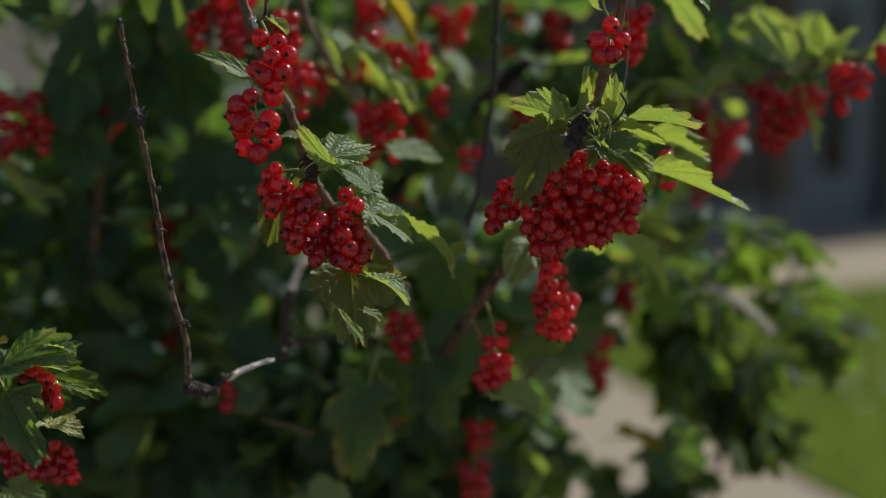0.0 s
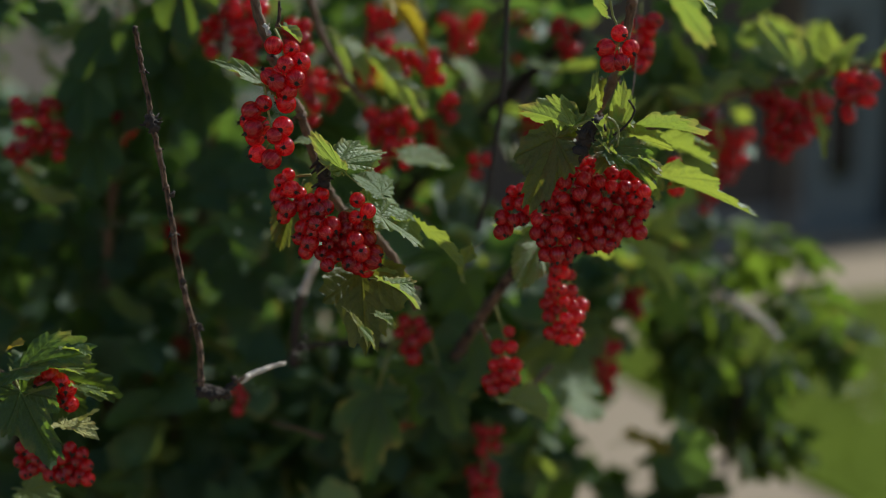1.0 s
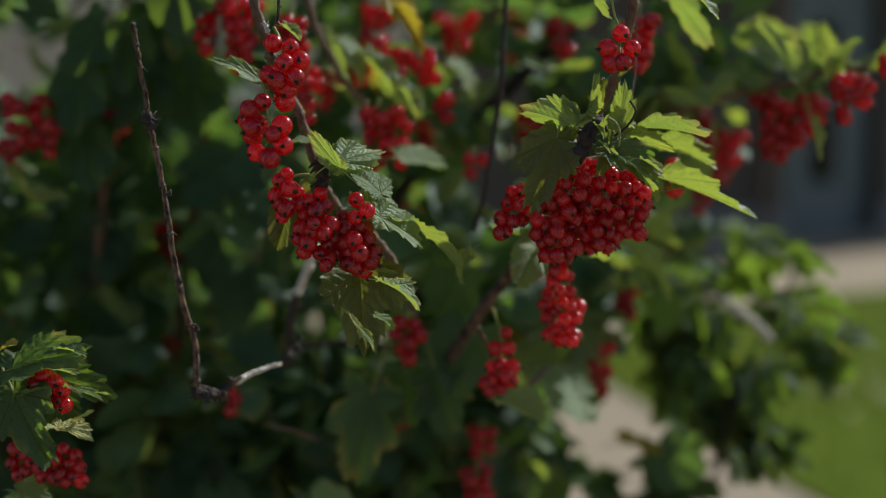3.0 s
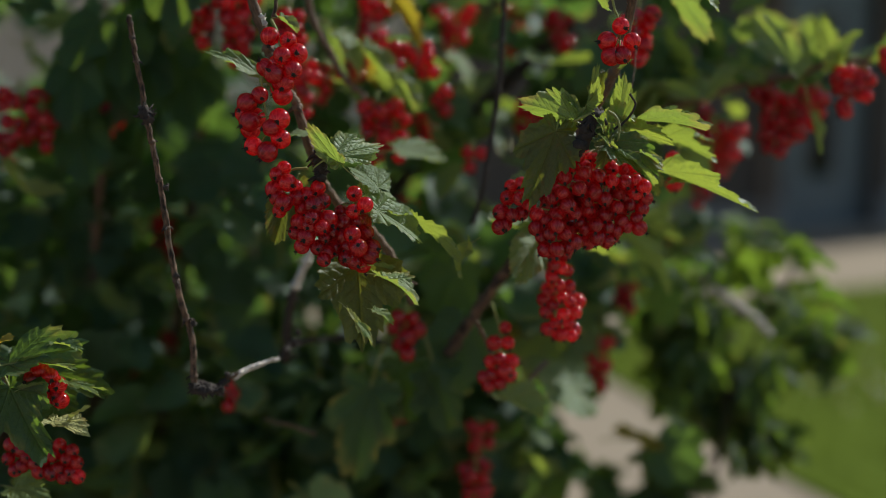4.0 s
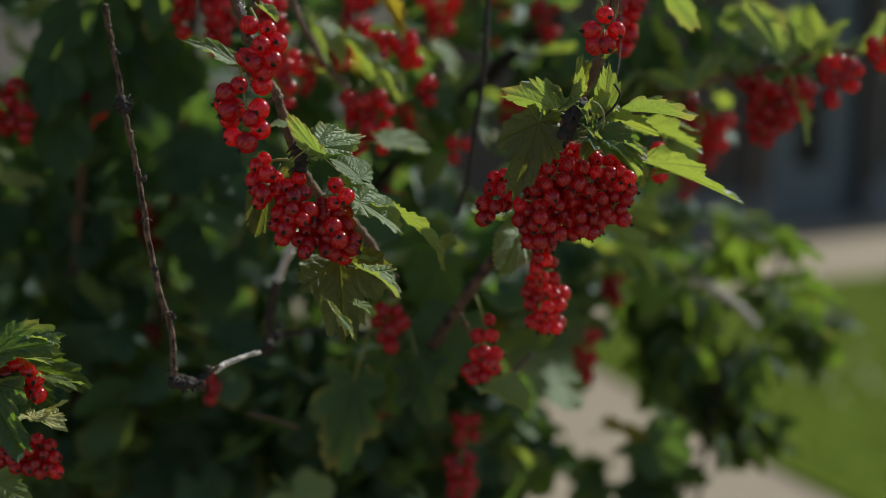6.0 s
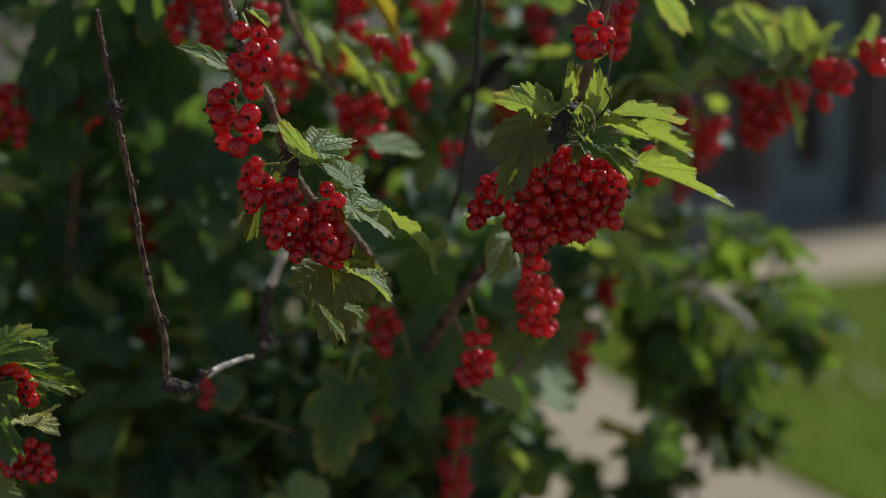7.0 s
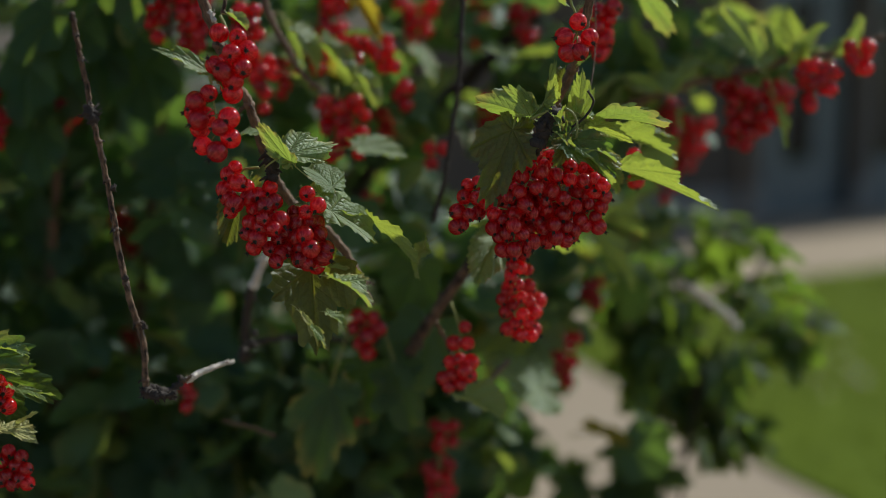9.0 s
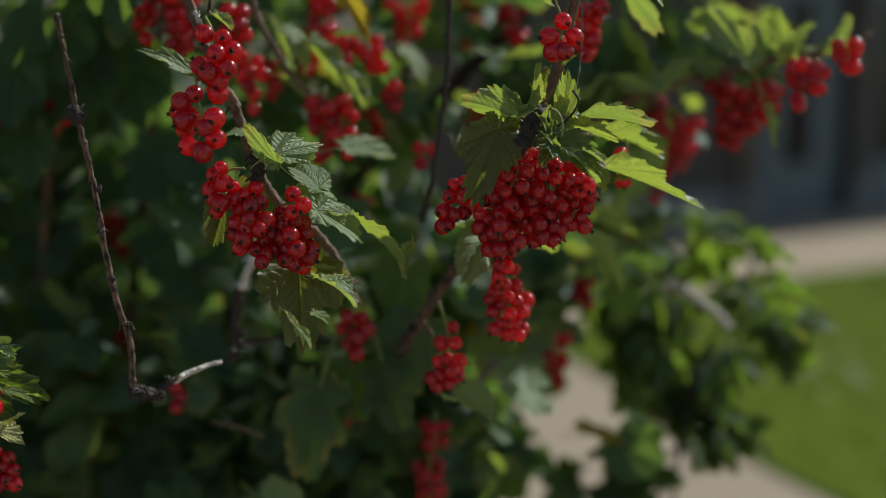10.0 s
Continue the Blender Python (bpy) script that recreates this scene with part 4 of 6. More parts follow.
# base, tip, way the face looks, width, bend, fold of each half (degrees), material, outline
TUFTS = (
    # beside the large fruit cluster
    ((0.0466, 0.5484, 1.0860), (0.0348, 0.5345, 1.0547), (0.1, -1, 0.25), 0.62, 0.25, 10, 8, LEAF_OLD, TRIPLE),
    ((0.0542, 0.5490, 1.0911), (0.0311, 0.5439, 1.0989), (-0.15, 0.55, 0.8), 0.62, 0.3, 40, 12, LEAF, BROAD),
    ((0.0552, 0.5485, 1.0951), (0.0492, 0.5453, 1.1021), (0.3, -0.6, 0.6), 0.5, 0.5, 30, 30, LEAF, BROAD),
    ((0.0602, 0.5489, 1.0981), (0.0632, 0.5460, 1.1156), (0.75, 0.35, 0.5), 0.5, 0.2, 10, 40, LEAF, BROAD),
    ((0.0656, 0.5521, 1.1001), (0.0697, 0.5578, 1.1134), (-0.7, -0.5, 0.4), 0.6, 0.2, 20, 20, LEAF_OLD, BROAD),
    ((0.0773, 0.5630, 1.1145), (0.0827, 0.5635, 1.1186), (0, -0.5, 0.8), 0.4, 0.2, 30, 30, LEAF, BROAD),
    ((0.0759, 0.5587, 1.0878), (0.0778, 0.5585, 1.1108), (0.5, 0.85, 0.2), 0.46, 0.15, 20, 20, LEAF, LONG),
    ((0.0738, 0.5580, 1.0822), (0.0772, 0.5582, 1.1001), (0.3, 0.9, 0.3), 0.66, 0.15, 20, 20, LEAF, LONG),
    ((0.0814, 0.5580, 1.0904), (0.1169, 0.5547, 1.0879), (0.05, 0.44, 0.88), 0.42, 0.25, 66, 4, LEAF, LONG),
    ((0.0808, 0.5605, 1.0862), (0.0994, 0.5537, 1.0803), (0.1, 0.6, 0.75), 0.55, 0.3, 45, 8, LEAF, BROAD),
    ((0.0992, 0.6021, 1.0808), (0.1286, 0.5930, 1.0718), (0.2, 0.54, 0.8), 0.5, 0.3, 35, 8, LEAF, BROAD),
    ((0.1142, 0.6086, 1.0845), (0.1287, 0.6020, 1.0797), (.6,-.3,.75), 0.5, 0.3, 15, 10, LEAF, BROAD),
    ((0.0970, 0.5743, 1.0673), (0.1397, 0.5679, 1.0484), (0.25, 0.55, 0.78), 0.58, 0.3, 40, 8, LEAF, LONG),
    ((0.1070, 0.5816, 1.0610), (0.1222, 0.5795, 1.0601), (.6,-.3,.75), 0.4, 0.5, 30, 20, LEAF, BROAD),
    # one leaf in pieces: shade in the dark blade's colour, pale pieces for its lit rim
    ((0.0701, 0.5449, 1.0824), (0.0899, 0.5320, 1.0678), (0.3, -0.85, 0.45), 0.62, 0.35, 8, 8, LEAF_DEEP_SHADED, BROAD),
    ((0.0728, 0.5384, 1.0788), (0.0874, 0.5256, 1.0647), (.6,-.3,.75), 0.24, 0.35, 12, 12, LEAF, LONG),
    ((0.0840, 0.5331, 1.0766), (0.0904, 0.5264, 1.0710), (.6,-.3,.75), 0.55, 0.4, 20, 20, LEAF, BROAD),
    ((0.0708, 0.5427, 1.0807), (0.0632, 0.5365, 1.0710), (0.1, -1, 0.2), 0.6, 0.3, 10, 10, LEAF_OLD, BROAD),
    ((0.0672, 0.5428, 1.0897), (0.0687, 0.5396, 1.0967), (-0.3, -0.6, 0.6), 0.45, 0.5, 40, 40, LEAF, BROAD),
    ((0.0632, 0.5431, 1.0922), (0.0659, 0.5362, 1.0854), (0.6, -0.3, 0.7), 0.26, 0.5, 40, 30, LEAF, LONG),
    ((0.0654, 0.5401, 1.0843), (0.0689, 0.5355, 1.0795), (0.6, -0.4, 0.6), 0.3, 0.3, 40, 30, LEAF, LONG),
    ((0.0456, 0.5519, 1.0655), (0.0431, 0.5526, 1.0711), (0.5, 0.6, 0.5), 0.5, 0.3, 20, 20, LEAF, BROAD),
    ((0.0964, 0.5901, 1.0648), (0.0999, 0.5868, 1.0544), (0.5, 0.7, 0.3), 0.6, 0.3, 20, 20, LEAF, BROAD),
    # under the upper fruit clusters
    ((-0.0837, 0.5451, 1.1088), (-0.1074, 0.5384, 1.1195), (.6,-.3,.75), 0.44, 0.2, 8, 14, LEAF, LONG),
    ((-0.0521, 0.5410, 1.0747), (-0.0328, 0.5575, 1.0781), (.6,-.3,.75), 0.48, 0.2, 6, 6, LEAF, BROAD),
    ((-0.0822, 0.5430, 1.1076), (-0.0785, 0.5393, 1.1021), (.6,-.3,.75), 0.45, 0.3, 10, 10, LEAF, BROAD),
    # one leaf: shaded blade in dark olive, its lit lobe and rims as paler pieces
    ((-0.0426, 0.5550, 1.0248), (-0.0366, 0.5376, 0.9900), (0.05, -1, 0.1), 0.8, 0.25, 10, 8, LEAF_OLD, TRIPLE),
    ((-0.0295, 0.5245, 1.0225), (-0.0151, 0.5172, 1.0127), (.6,-.3,.75), 0.8, 0.5, 10, 20, LEAF, BROAD),
    ((-0.0357, 0.5449, 1.0251), (-0.0237, 0.5486, 1.0220), (0.15, 0.35, 0.85), 0.5, 0.3, 30, 10, LEAF, LONG),
    ((-0.0449, 0.5242, 1.0080), (-0.0383, 0.5202, 0.9958), (0.8, -0.45, 0.3), 0.26, 0.4, 20, 20, LEAF_PALE, LONG),
    ((-0.0408, 0.5221, 1.0034), (-0.0348, 0.5190, 0.9940), (.6,-.3,.75), 0.42, 0.4, 20, 10, LEAF, LONG),
    ((-0.0330, 0.5227, 1.0083), (-0.0255, 0.5211, 1.0031), (.6,-.3,.75), 0.55, 0.4, 20, 10, LEAF, BROAD),
    # low spray in front
    ((-0.1761, 0.5386, 0.9900), (-0.1639, 0.5333, 0.9880), (.6,-.3,.75), 0.55, 0.35, 20, 16, LEAF, BROAD),
    # the dark blades of this spray have their shade in the leaf colour
    ((-0.2008, 0.5453, 0.9792), (-0.1645, 0.5353, 0.9876), (0.02, -0.62, 0.75), 0.66, 0.35, 6, 16, LEAF_DEEP_SHADED, BROAD),
    ((-0.2035, 0.5425, 0.9892), (-0.1966, 0.5408, 0.9917), (.6,-.3,.75), 0.8, 0.3, 10, 10, LEAF_YELLOW, BROAD),
    ((-0.1917, 0.5415, 0.9806), (-0.1694, 0.5371, 0.9779), (0.1, 0.5, 0.8), 0.34, 0.3, 30, 10, LEAF, BROAD),
    ((-0.1909, 0.5645, 0.9711), (-0.1571, 0.5498, 0.9660), (0.12, -0.72, 0.65), 0.52, 0.3, 10, 6, LEAF_DEEP_SHADED, BROAD),
    ((-0.1723, 0.5375, 0.9726), (-0.1568, 0.5309, 0.9680), (.6,-.3,.75), 0.36, 0.4, 10, 10, LEAF, LONG),
    ((-0.1619, 0.5382, 0.9699), (-0.1542, 0.5361, 0.9693), (0.2, 0.4, 0.85), 0.3, 0.3, 10, 10, LEAF, LONG),
    ((-0.1989, 0.5401, 0.9694), (-0.1795, 0.5245, 0.9409), (0.05, -1, 0.1), 0.66, 0.25, 8, 10, LEAF_DEEP_SHADED, TRIPLE),
    ((-0.1771, 0.5314, 0.9560), (-0.1607, 0.5268, 0.9511), (.6,-.3,.75), 0.62, 0.3, 10, 12, LEAF_PALE, BROAD),
    ((-0.1694, 0.5346, 0.9572), (-0.1606, 0.5312, 0.9623), (.6,-.3,.75), 0.5, 0.3, 20, 20, LEAF_PALE, BROAD),
    ((-0.1844, 0.5613, 0.9615), (-0.1752, 0.5555, 0.9467), (-0.2, -0.8, 0.5), 0.7, 0.2, 10, 10, LEAF_DEEP_SHADED, BROAD),
    ((-0.1908, 0.5362, 0.9703), (-0.1798, 0.5324, 0.9723), (0, 0.5, 0.85), 0.4, 0.3, 20, 10, LEAF, BROAD),
    ((-0.2075, 0.5666, 0.9141), (-0.1885, 0.5607, 0.9077), (0.1, -0.6, 0.75), 0.7, 0.3, 10, 10, LEAF, BROAD),
    # sunlit leaves deeper in the bush
    ((-0.1630, 0.7867, 0.9432), (-0.1419, 0.7850, 0.9291), SUN, 0.7, 0.2, 10, 10, LEAF_OLD, BROAD),
    ((-0.1055, 0.7893, 0.9642), (-0.1010, 0.7877, 0.9513), (.6,-.3,.75), 0.7, 0.2, 10, 10, LEAF, BROAD),
    ((-0.1774, 0.8125, 0.9891), (-0.1759, 0.8109, 0.9759), (.6,-.3,.75), 0.6, 0.2, 10, 10, LEAF, BROAD),
    ((-0.1226, 0.8019, 0.9022), (-0.1211, 0.8002, 0.8890), (.6,-.3,.75), 0.5, 0.2, 10, 10, LEAF, BROAD),
    ((-0.0944, 0.8214, 0.8974), (-0.0998, 0.8193, 0.8800), (.6,-.3,.75), 0.4, 0.2, 10, 10, LEAF, LONG),
    ((-0.0361, 0.7090, 0.9661), (-0.0321, 0.7077, 0.9562), (.6,-.3,.75), 0.6, 0.2, 10, 10, LEAF, BROAD),
    ((0.2348, 0.9140, 1.1591), (0.2624, 0.9100, 1.1268), SUN, 0.5, 0.2, 10, 10, LEAF, BROAD),
    ((0.2746, 0.9436, 1.1542), (0.2785, 0.9294, 1.1206), SUN, 0.75, 0.2, 10, 10, LEAF, BROAD),
    ((-0.0718, 0.7504, 1.1390), (-0.0632, 0.7473, 1.1145), SUN, 0.5, 0.2, 10, 10, LEAF, LONG),
    ((-0.0595, 0.7272, 1.1148), (-0.0742, 0.7282, 1.1227), (.6,-.3,.75), 0.5, 0.3, 10, 10, LEAF, LONG),
    ((-0.0579, 0.8101, 1.1334), (-0.0446, 0.8069, 1.1076), SUN, 0.6, 0.2, 10, 10, LEAF_YELLOW, BROAD),
    ((-0.0442, 0.7876, 1.1138), (-0.0319, 0.7860, 1.1009), SUN, 0.5, 0.2, 10, 10, LEAF, BROAD),
    ((-0.1062, 0.8072, 1.1098), (-0.0906, 0.8048, 1.0899), SUN, 0.7, 0.2, 10, 10, LEAF, BROAD),
    ((-0.0325, 0.7124, 1.1582), (-0.0135, 0.6993, 1.1339), SUN, 0.5, 0.2, 10, 10, LEAF_YELLOW, LONG),
    ((0.0427, 0.9262, 1.0943), (0.0666, 0.9234, 1.0714), SUN, 0.7, 0.2, 10, 10, LEAF, BROAD),
    ((0.1461, 0.8681, 1.1137), (0.1733, 0.8671, 1.1050), SUN, 0.6, 0.2, 10, 10, LEAF, BROAD),
    ((0.1300, 0.7963, 1.0206), (0.1538, 0.7948, 1.0088), SUN, 0.8, 0.2, 10, 10, LEAF, BROAD),
    ((0.1030, 0.7161, 1.0245), (0.1330, 0.7119, 0.9900), SUN, 0.45, 0.2, 10, 10, LEAF, LONG),
    ((-0.3092, 0.9305, 1.1290), (-0.2819, 0.9255, 1.0884), SUN, 0.5, 0.2, 10, 10, LEAF, BROAD),
    ((-0.2939, 0.9264, 1.0960), (-0.2776, 0.9234, 1.0714), SUN, 0.6, 0.2, 10, 10, LEAF, BROAD),
    ((0.0171, 0.7977, 1.0324), (0.0319, 0.7969, 1.0257), SUN, 0.6, 0.2, 10, 10, LEAF, BROAD),
    ((-0.0832, 0.7850, 0.9291), (-0.0943, 0.7887, 0.9586), (.6,-.3,.75), 0.4, 0.2, 10, 10, LEAF, LONG),
    ((-0.1792, 0.8456, 1.0125), (-0.1626, 0.8437, 0.9968), (.6,-.3,.75), 0.6, 0.2, 10, 10, LEAF, BROAD),
    ((-0.1910, 0.8341, 0.9185), (-0.1732, 0.8312, 0.8950), SUN, 0.5, 0.2, 10, 10, LEAF, BROAD),
    ((0.0576, 0.8264, 0.8558), (0.0714, 0.8247, 0.8417), SUN, 0.7, 0.2, 10, 10, LEAF, BROAD),
    ((-0.3109, 0.8918, 0.9783), (-0.2900, 0.8903, 0.9658), SUN, 0.6, 0.2, 10, 10, LEAF_DEEP_SHADED, BROAD),
    ((0.0312, 0.6849, 0.9344), (0.0491, 0.6834, 0.9221), (.6,-.3,.75), 0.5, 0.2, 10, 10, LEAF, BROAD),
)
for i, row in enumerate(TUFTS):
    crimped(BUSH, 500 + i, *row)
# leaves a little further in
L((-0.0377, 0.7134, 1.1666), (-0.0135, 0.6991, 1.1320), -50, 3, 0.36, True)
L((-0.0637, 0.7065, 1.1098), (-0.0520, 0.7054, 1.1015), -112, 1, 0.55, mesh=FINE_SLIM[1])
L((-0.0563, 0.7106, 1.1028), (-0.0461, 0.7046, 1.0944), -112, 1, 0.55, mesh=FINE_SLIM[1])
L((-0.0699, 0.7274, 1.1161), (-0.0642, 0.7265, 1.1088), -112, 1, 0.55, mesh=FINE_SLIM[1])
L((-0.0262, 0.6736, 1.0717), (0.0000, 0.6984, 1.0687), None, 0, 0.37, mesh=FINE_OVAL[0])
# these inner leaves take the darker leaf colour in place of shade
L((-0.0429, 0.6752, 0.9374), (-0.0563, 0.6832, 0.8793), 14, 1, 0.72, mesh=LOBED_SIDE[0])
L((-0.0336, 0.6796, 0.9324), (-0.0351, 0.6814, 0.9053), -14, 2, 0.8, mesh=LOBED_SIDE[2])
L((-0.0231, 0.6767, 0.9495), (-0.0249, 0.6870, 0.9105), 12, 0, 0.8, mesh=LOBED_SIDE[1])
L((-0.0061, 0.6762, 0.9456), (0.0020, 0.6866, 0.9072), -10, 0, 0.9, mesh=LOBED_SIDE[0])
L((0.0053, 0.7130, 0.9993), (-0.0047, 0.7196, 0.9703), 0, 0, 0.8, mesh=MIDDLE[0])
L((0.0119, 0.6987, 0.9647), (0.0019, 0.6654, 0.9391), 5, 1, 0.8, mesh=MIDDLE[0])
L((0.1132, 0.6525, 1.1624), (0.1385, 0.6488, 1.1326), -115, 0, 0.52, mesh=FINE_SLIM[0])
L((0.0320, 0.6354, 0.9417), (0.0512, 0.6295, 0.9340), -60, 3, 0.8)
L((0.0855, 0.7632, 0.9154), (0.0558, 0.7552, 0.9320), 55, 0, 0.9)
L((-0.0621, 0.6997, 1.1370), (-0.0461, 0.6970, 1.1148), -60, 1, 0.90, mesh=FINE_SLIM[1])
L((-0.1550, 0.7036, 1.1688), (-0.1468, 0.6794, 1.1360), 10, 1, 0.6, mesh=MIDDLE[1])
# dark leaves at upper left, shade painted in by the deep green colour
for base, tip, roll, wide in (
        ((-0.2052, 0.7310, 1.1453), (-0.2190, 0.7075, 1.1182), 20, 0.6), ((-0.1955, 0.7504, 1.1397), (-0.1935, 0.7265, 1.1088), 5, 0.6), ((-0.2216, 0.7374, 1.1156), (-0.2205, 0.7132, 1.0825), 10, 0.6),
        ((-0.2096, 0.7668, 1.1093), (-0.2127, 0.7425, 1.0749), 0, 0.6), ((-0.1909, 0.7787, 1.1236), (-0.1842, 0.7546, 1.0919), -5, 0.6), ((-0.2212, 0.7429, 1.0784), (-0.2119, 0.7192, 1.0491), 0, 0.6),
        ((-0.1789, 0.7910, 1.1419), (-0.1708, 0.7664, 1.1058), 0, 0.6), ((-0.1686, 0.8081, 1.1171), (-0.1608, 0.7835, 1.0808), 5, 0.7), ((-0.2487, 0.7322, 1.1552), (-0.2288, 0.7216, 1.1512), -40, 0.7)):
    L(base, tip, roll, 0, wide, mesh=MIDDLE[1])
L((-0.2458, 0.7611, 1.1444), (-0.2307, 0.7861, 1.1508), None, 0, 0.37, mesh=FINE_OVAL[0])
L((-0.0468, 0.7083, 1.1247), (-0.0305, 0.7059, 1.1053), -65, 3, 0.5)
L((-0.0273, 0.7063, 1.1086), (-0.0175, 0.7043, 1.0924), -60, 3, 0.5)
for base, tip, shape in (
        ((0.0041, 0.8095, 1.1282), (0.0208, 0.8072, 1.1098), 1), ((0.0251, 0.8279, 1.1138), (0.0104, 0.8058, 1.0980), 0), ((0.0357, 0.8047, 1.0895), (0.0542, 0.8029, 1.0748), 1), ((0.0324, 0.8344, 1.0853), (0.0135, 0.8129, 1.0741), 0),
        ((0.0449, 0.8011, 1.0600), (0.0617, 0.8004, 1.0545), 1), ((0.0058, 0.7804, 1.0556), (-0.0050, 0.7684, 1.0402), 0), ((-0.0089, 0.8038, 1.0821), (0.0059, 0.8025, 1.0711), 2), ((0.0765, 0.8274, 1.1100), (0.0936, 0.8267, 1.1044), 1)):
    L(base, tip, -60 if tip[0] > base[0] else 45, shape, 0.7, mesh=FINE_OVAL[shape])
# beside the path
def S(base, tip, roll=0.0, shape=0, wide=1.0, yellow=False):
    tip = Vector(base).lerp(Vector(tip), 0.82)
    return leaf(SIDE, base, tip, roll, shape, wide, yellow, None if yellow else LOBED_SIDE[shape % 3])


for base, tip, roll, shape, wide in (
        ((0.2488, 0.8637, 0.9952), (0.2917, 0.8668, 0.9801), -116, 0, 0.42), ((0.2455, 0.8735, 0.9932), (0.2182, 0.8757, 1.0110), 70, 1, 0.7),
        ((0.2512, 0.8836, 0.9936), (0.2416, 0.8814, 1.0162), 40, 1, 0.6), ((0.2563, 0.8680, 0.9897), (0.2536, 0.8654, 1.0096), -50, 1, 0.7),
        ((0.2783, 0.8893, 0.9576), (0.3173, 0.8981, 0.9476), -116, 1, 0.45), ((0.2822, 0.8963, 0.9329), (0.2969, 0.8718, 0.9220), -8, 1, 0.47),
        ((0.1453, 0.9054, 1.0071), (0.1753, 0.9072, 1.0052), -120, 1, 0.8)):
    S(base, tip, roll, shape, wide)
for base, tip, roll, shape, wide in (
        ((0.1189, 0.8761, 1.0142), (0.1565, 0.8767, 0.9783), -112, 3, 0.5),
        ((0.1504, 0.8770, 0.9803), (0.1635, 0.8745, 0.9607), -115, 1, 0.6), 
        ((0.2222, 0.9034, 0.9904), (0.2455, 0.9044, 0.9577), -112, 1, 0.6),
        ((0.2307, 0.9048, 1.0021), (0.2149, 0.8899, 0.9870), 32, 1, 0.55), ((0.1990, 0.9153, 1.0053), (0.1818, 0.9263, 1.0128), 70, 0, 0.7),
        ((0.1796, 0.9179, 0.9442), (0.1613, 0.8970, 0.9220), 22, 0, 0.55), ((0.1926, 0.9189, 0.9528), (0.1967, 0.8940, 0.9226), 4, 1, 0.55)):
    S(base, tip, roll, shape, wide)
for base, tip, roll, shape, wide in (
        ((0.2165, 0.9275, 0.9404), (0.2065, 0.9026, 0.9101), 17, 0, 0.55), ((0.1859, 0.9240, 0.9122), (0.1771, 0.8967, 0.8788), 17, 1, 0.55),
        ((0.2034, 0.9131, 0.9057), (0.1897, 0.8849, 0.8731), 2, 2, 0.55), ((0.2066, 0.9077, 0.9025), (0.2249, 0.9100, 0.8800), -110, 1, 0.6),
        ((0.2426, 0.9224, 0.8992), (0.2234, 0.8932, 0.8666), 20, 0, 0.62), ((0.2530, 0.9131, 0.9057), (0.2570, 0.8849, 0.8731), 4, 1, 0.55),
        ((0.2483, 0.9246, 0.8764), (0.2423, 0.8974, 0.8436), 12, 0, 0.62), ((0.2638, 0.9115, 0.8928), (0.2817, 0.9051, 0.8811), -60, 0, 0.7),
        ((0.2802, 0.9101, 0.9629), (0.2913, 0.8917, 0.9444), -8, 0, 0.62), ((0.2645, 0.9129, 0.9451), (0.2802, 0.9054, 0.9247), -40, 1, 0.7),
        ((0.2638, 0.9168, 0.9357), (0.2468, 0.8994, 0.9172), 22, 2, 0.62)):
    S(base, tip, roll, shape, wide)
for base, tip, roll, shape, wide in (
        ((0.1787, 0.9099, 0.8791), (0.1808, 0.8865, 0.8532), 12, 0, 0.62), ((0.1728, 0.9144, 0.8343), (0.1608, 0.8923, 0.8099), 12, 1, 0.62),
        ((0.2470, 0.9150, 0.8386), (0.2506, 0.8928, 0.8142), 2, 1, 0.47), ((0.1278, 0.9200, 0.9614), (0.1165, 0.8951, 0.9310), 17, 0, 0.62),
        ((0.1364, 0.9189, 0.9528), (0.1462, 0.8955, 0.9266), -3, 1, 0.55),
        ((0.1747, 0.9215, 0.8096), (0.1451, 0.8994, 0.7943), 32, 1, 0.62)):
    S(base, tip, roll, shape, wide)
S((0.0966, 0.7938, 1.0007), (0.1336, 0.8042, 0.9788), None, 0, 0.51)
S((0.0807, 0.7829, 0.9939), (0.0889, 0.7687, 0.9769), None, 2, 0.47)
S((0.1254, 0.7823, 0.9888), (0.1381, 0.7820, 0.9785), None, 2, 0.79)
S((0.1557, 0.8221, 0.9847), (0.1766, 0.8242, 0.9695), None, 2, 0.64)
S((0.1742, 0.8234, 0.9954), (0.2060, 0.8421, 0.9835), None, 0, 0.42)
S((0.1582, 0.8294, 0.8801), (0.1876, 0.8450, 0.8677), None, 2, 0.41)
S((0.2084, 0.8462, 0.8533), (0.2141, 0.8247, 0.8336), None, 0, 0.48)
S((0.2482, 0.9019, 0.8556), (0.2795, 0.9097, 0.8366), None, 1, 0.39)
S((0.2457, 0.8893, 0.9576), (0.2574, 0.8880, 0.9472), None, 1, 0.86)
S((0.1676, 0.9144, 0.8343), (0.1350, 0.8933, 0.8264), 20, 0, 0.45)
S((0.1451, 0.9055, 0.8435), (0.1934, 0.9043, 0.8337), -70, 3, 0.35, True)
# right-hand fruiting branch
L((0.2015, 0.7074, 1.1176), (0.1755, 0.7014, 1.1504), 25, 0, 0.45, mesh=FINE_SLIM[0])
L((0.1310, 0.7266, 1.1095), (0.1491, 0.7259, 1.1042), -112, 0, 0.5, mesh=FINE_OVAL[0])
L((0.1691, 0.7277, 1.1188), (0.1547, 0.7214, 1.1087), 40, 0, 0.5, mesh=FINE_OVAL[1])
L((0.2107, 0.7324, 1.1162), (0.2143, 0.7305, 1.1413), 50, 1, 0.5, mesh=FINE_SLIM[1])
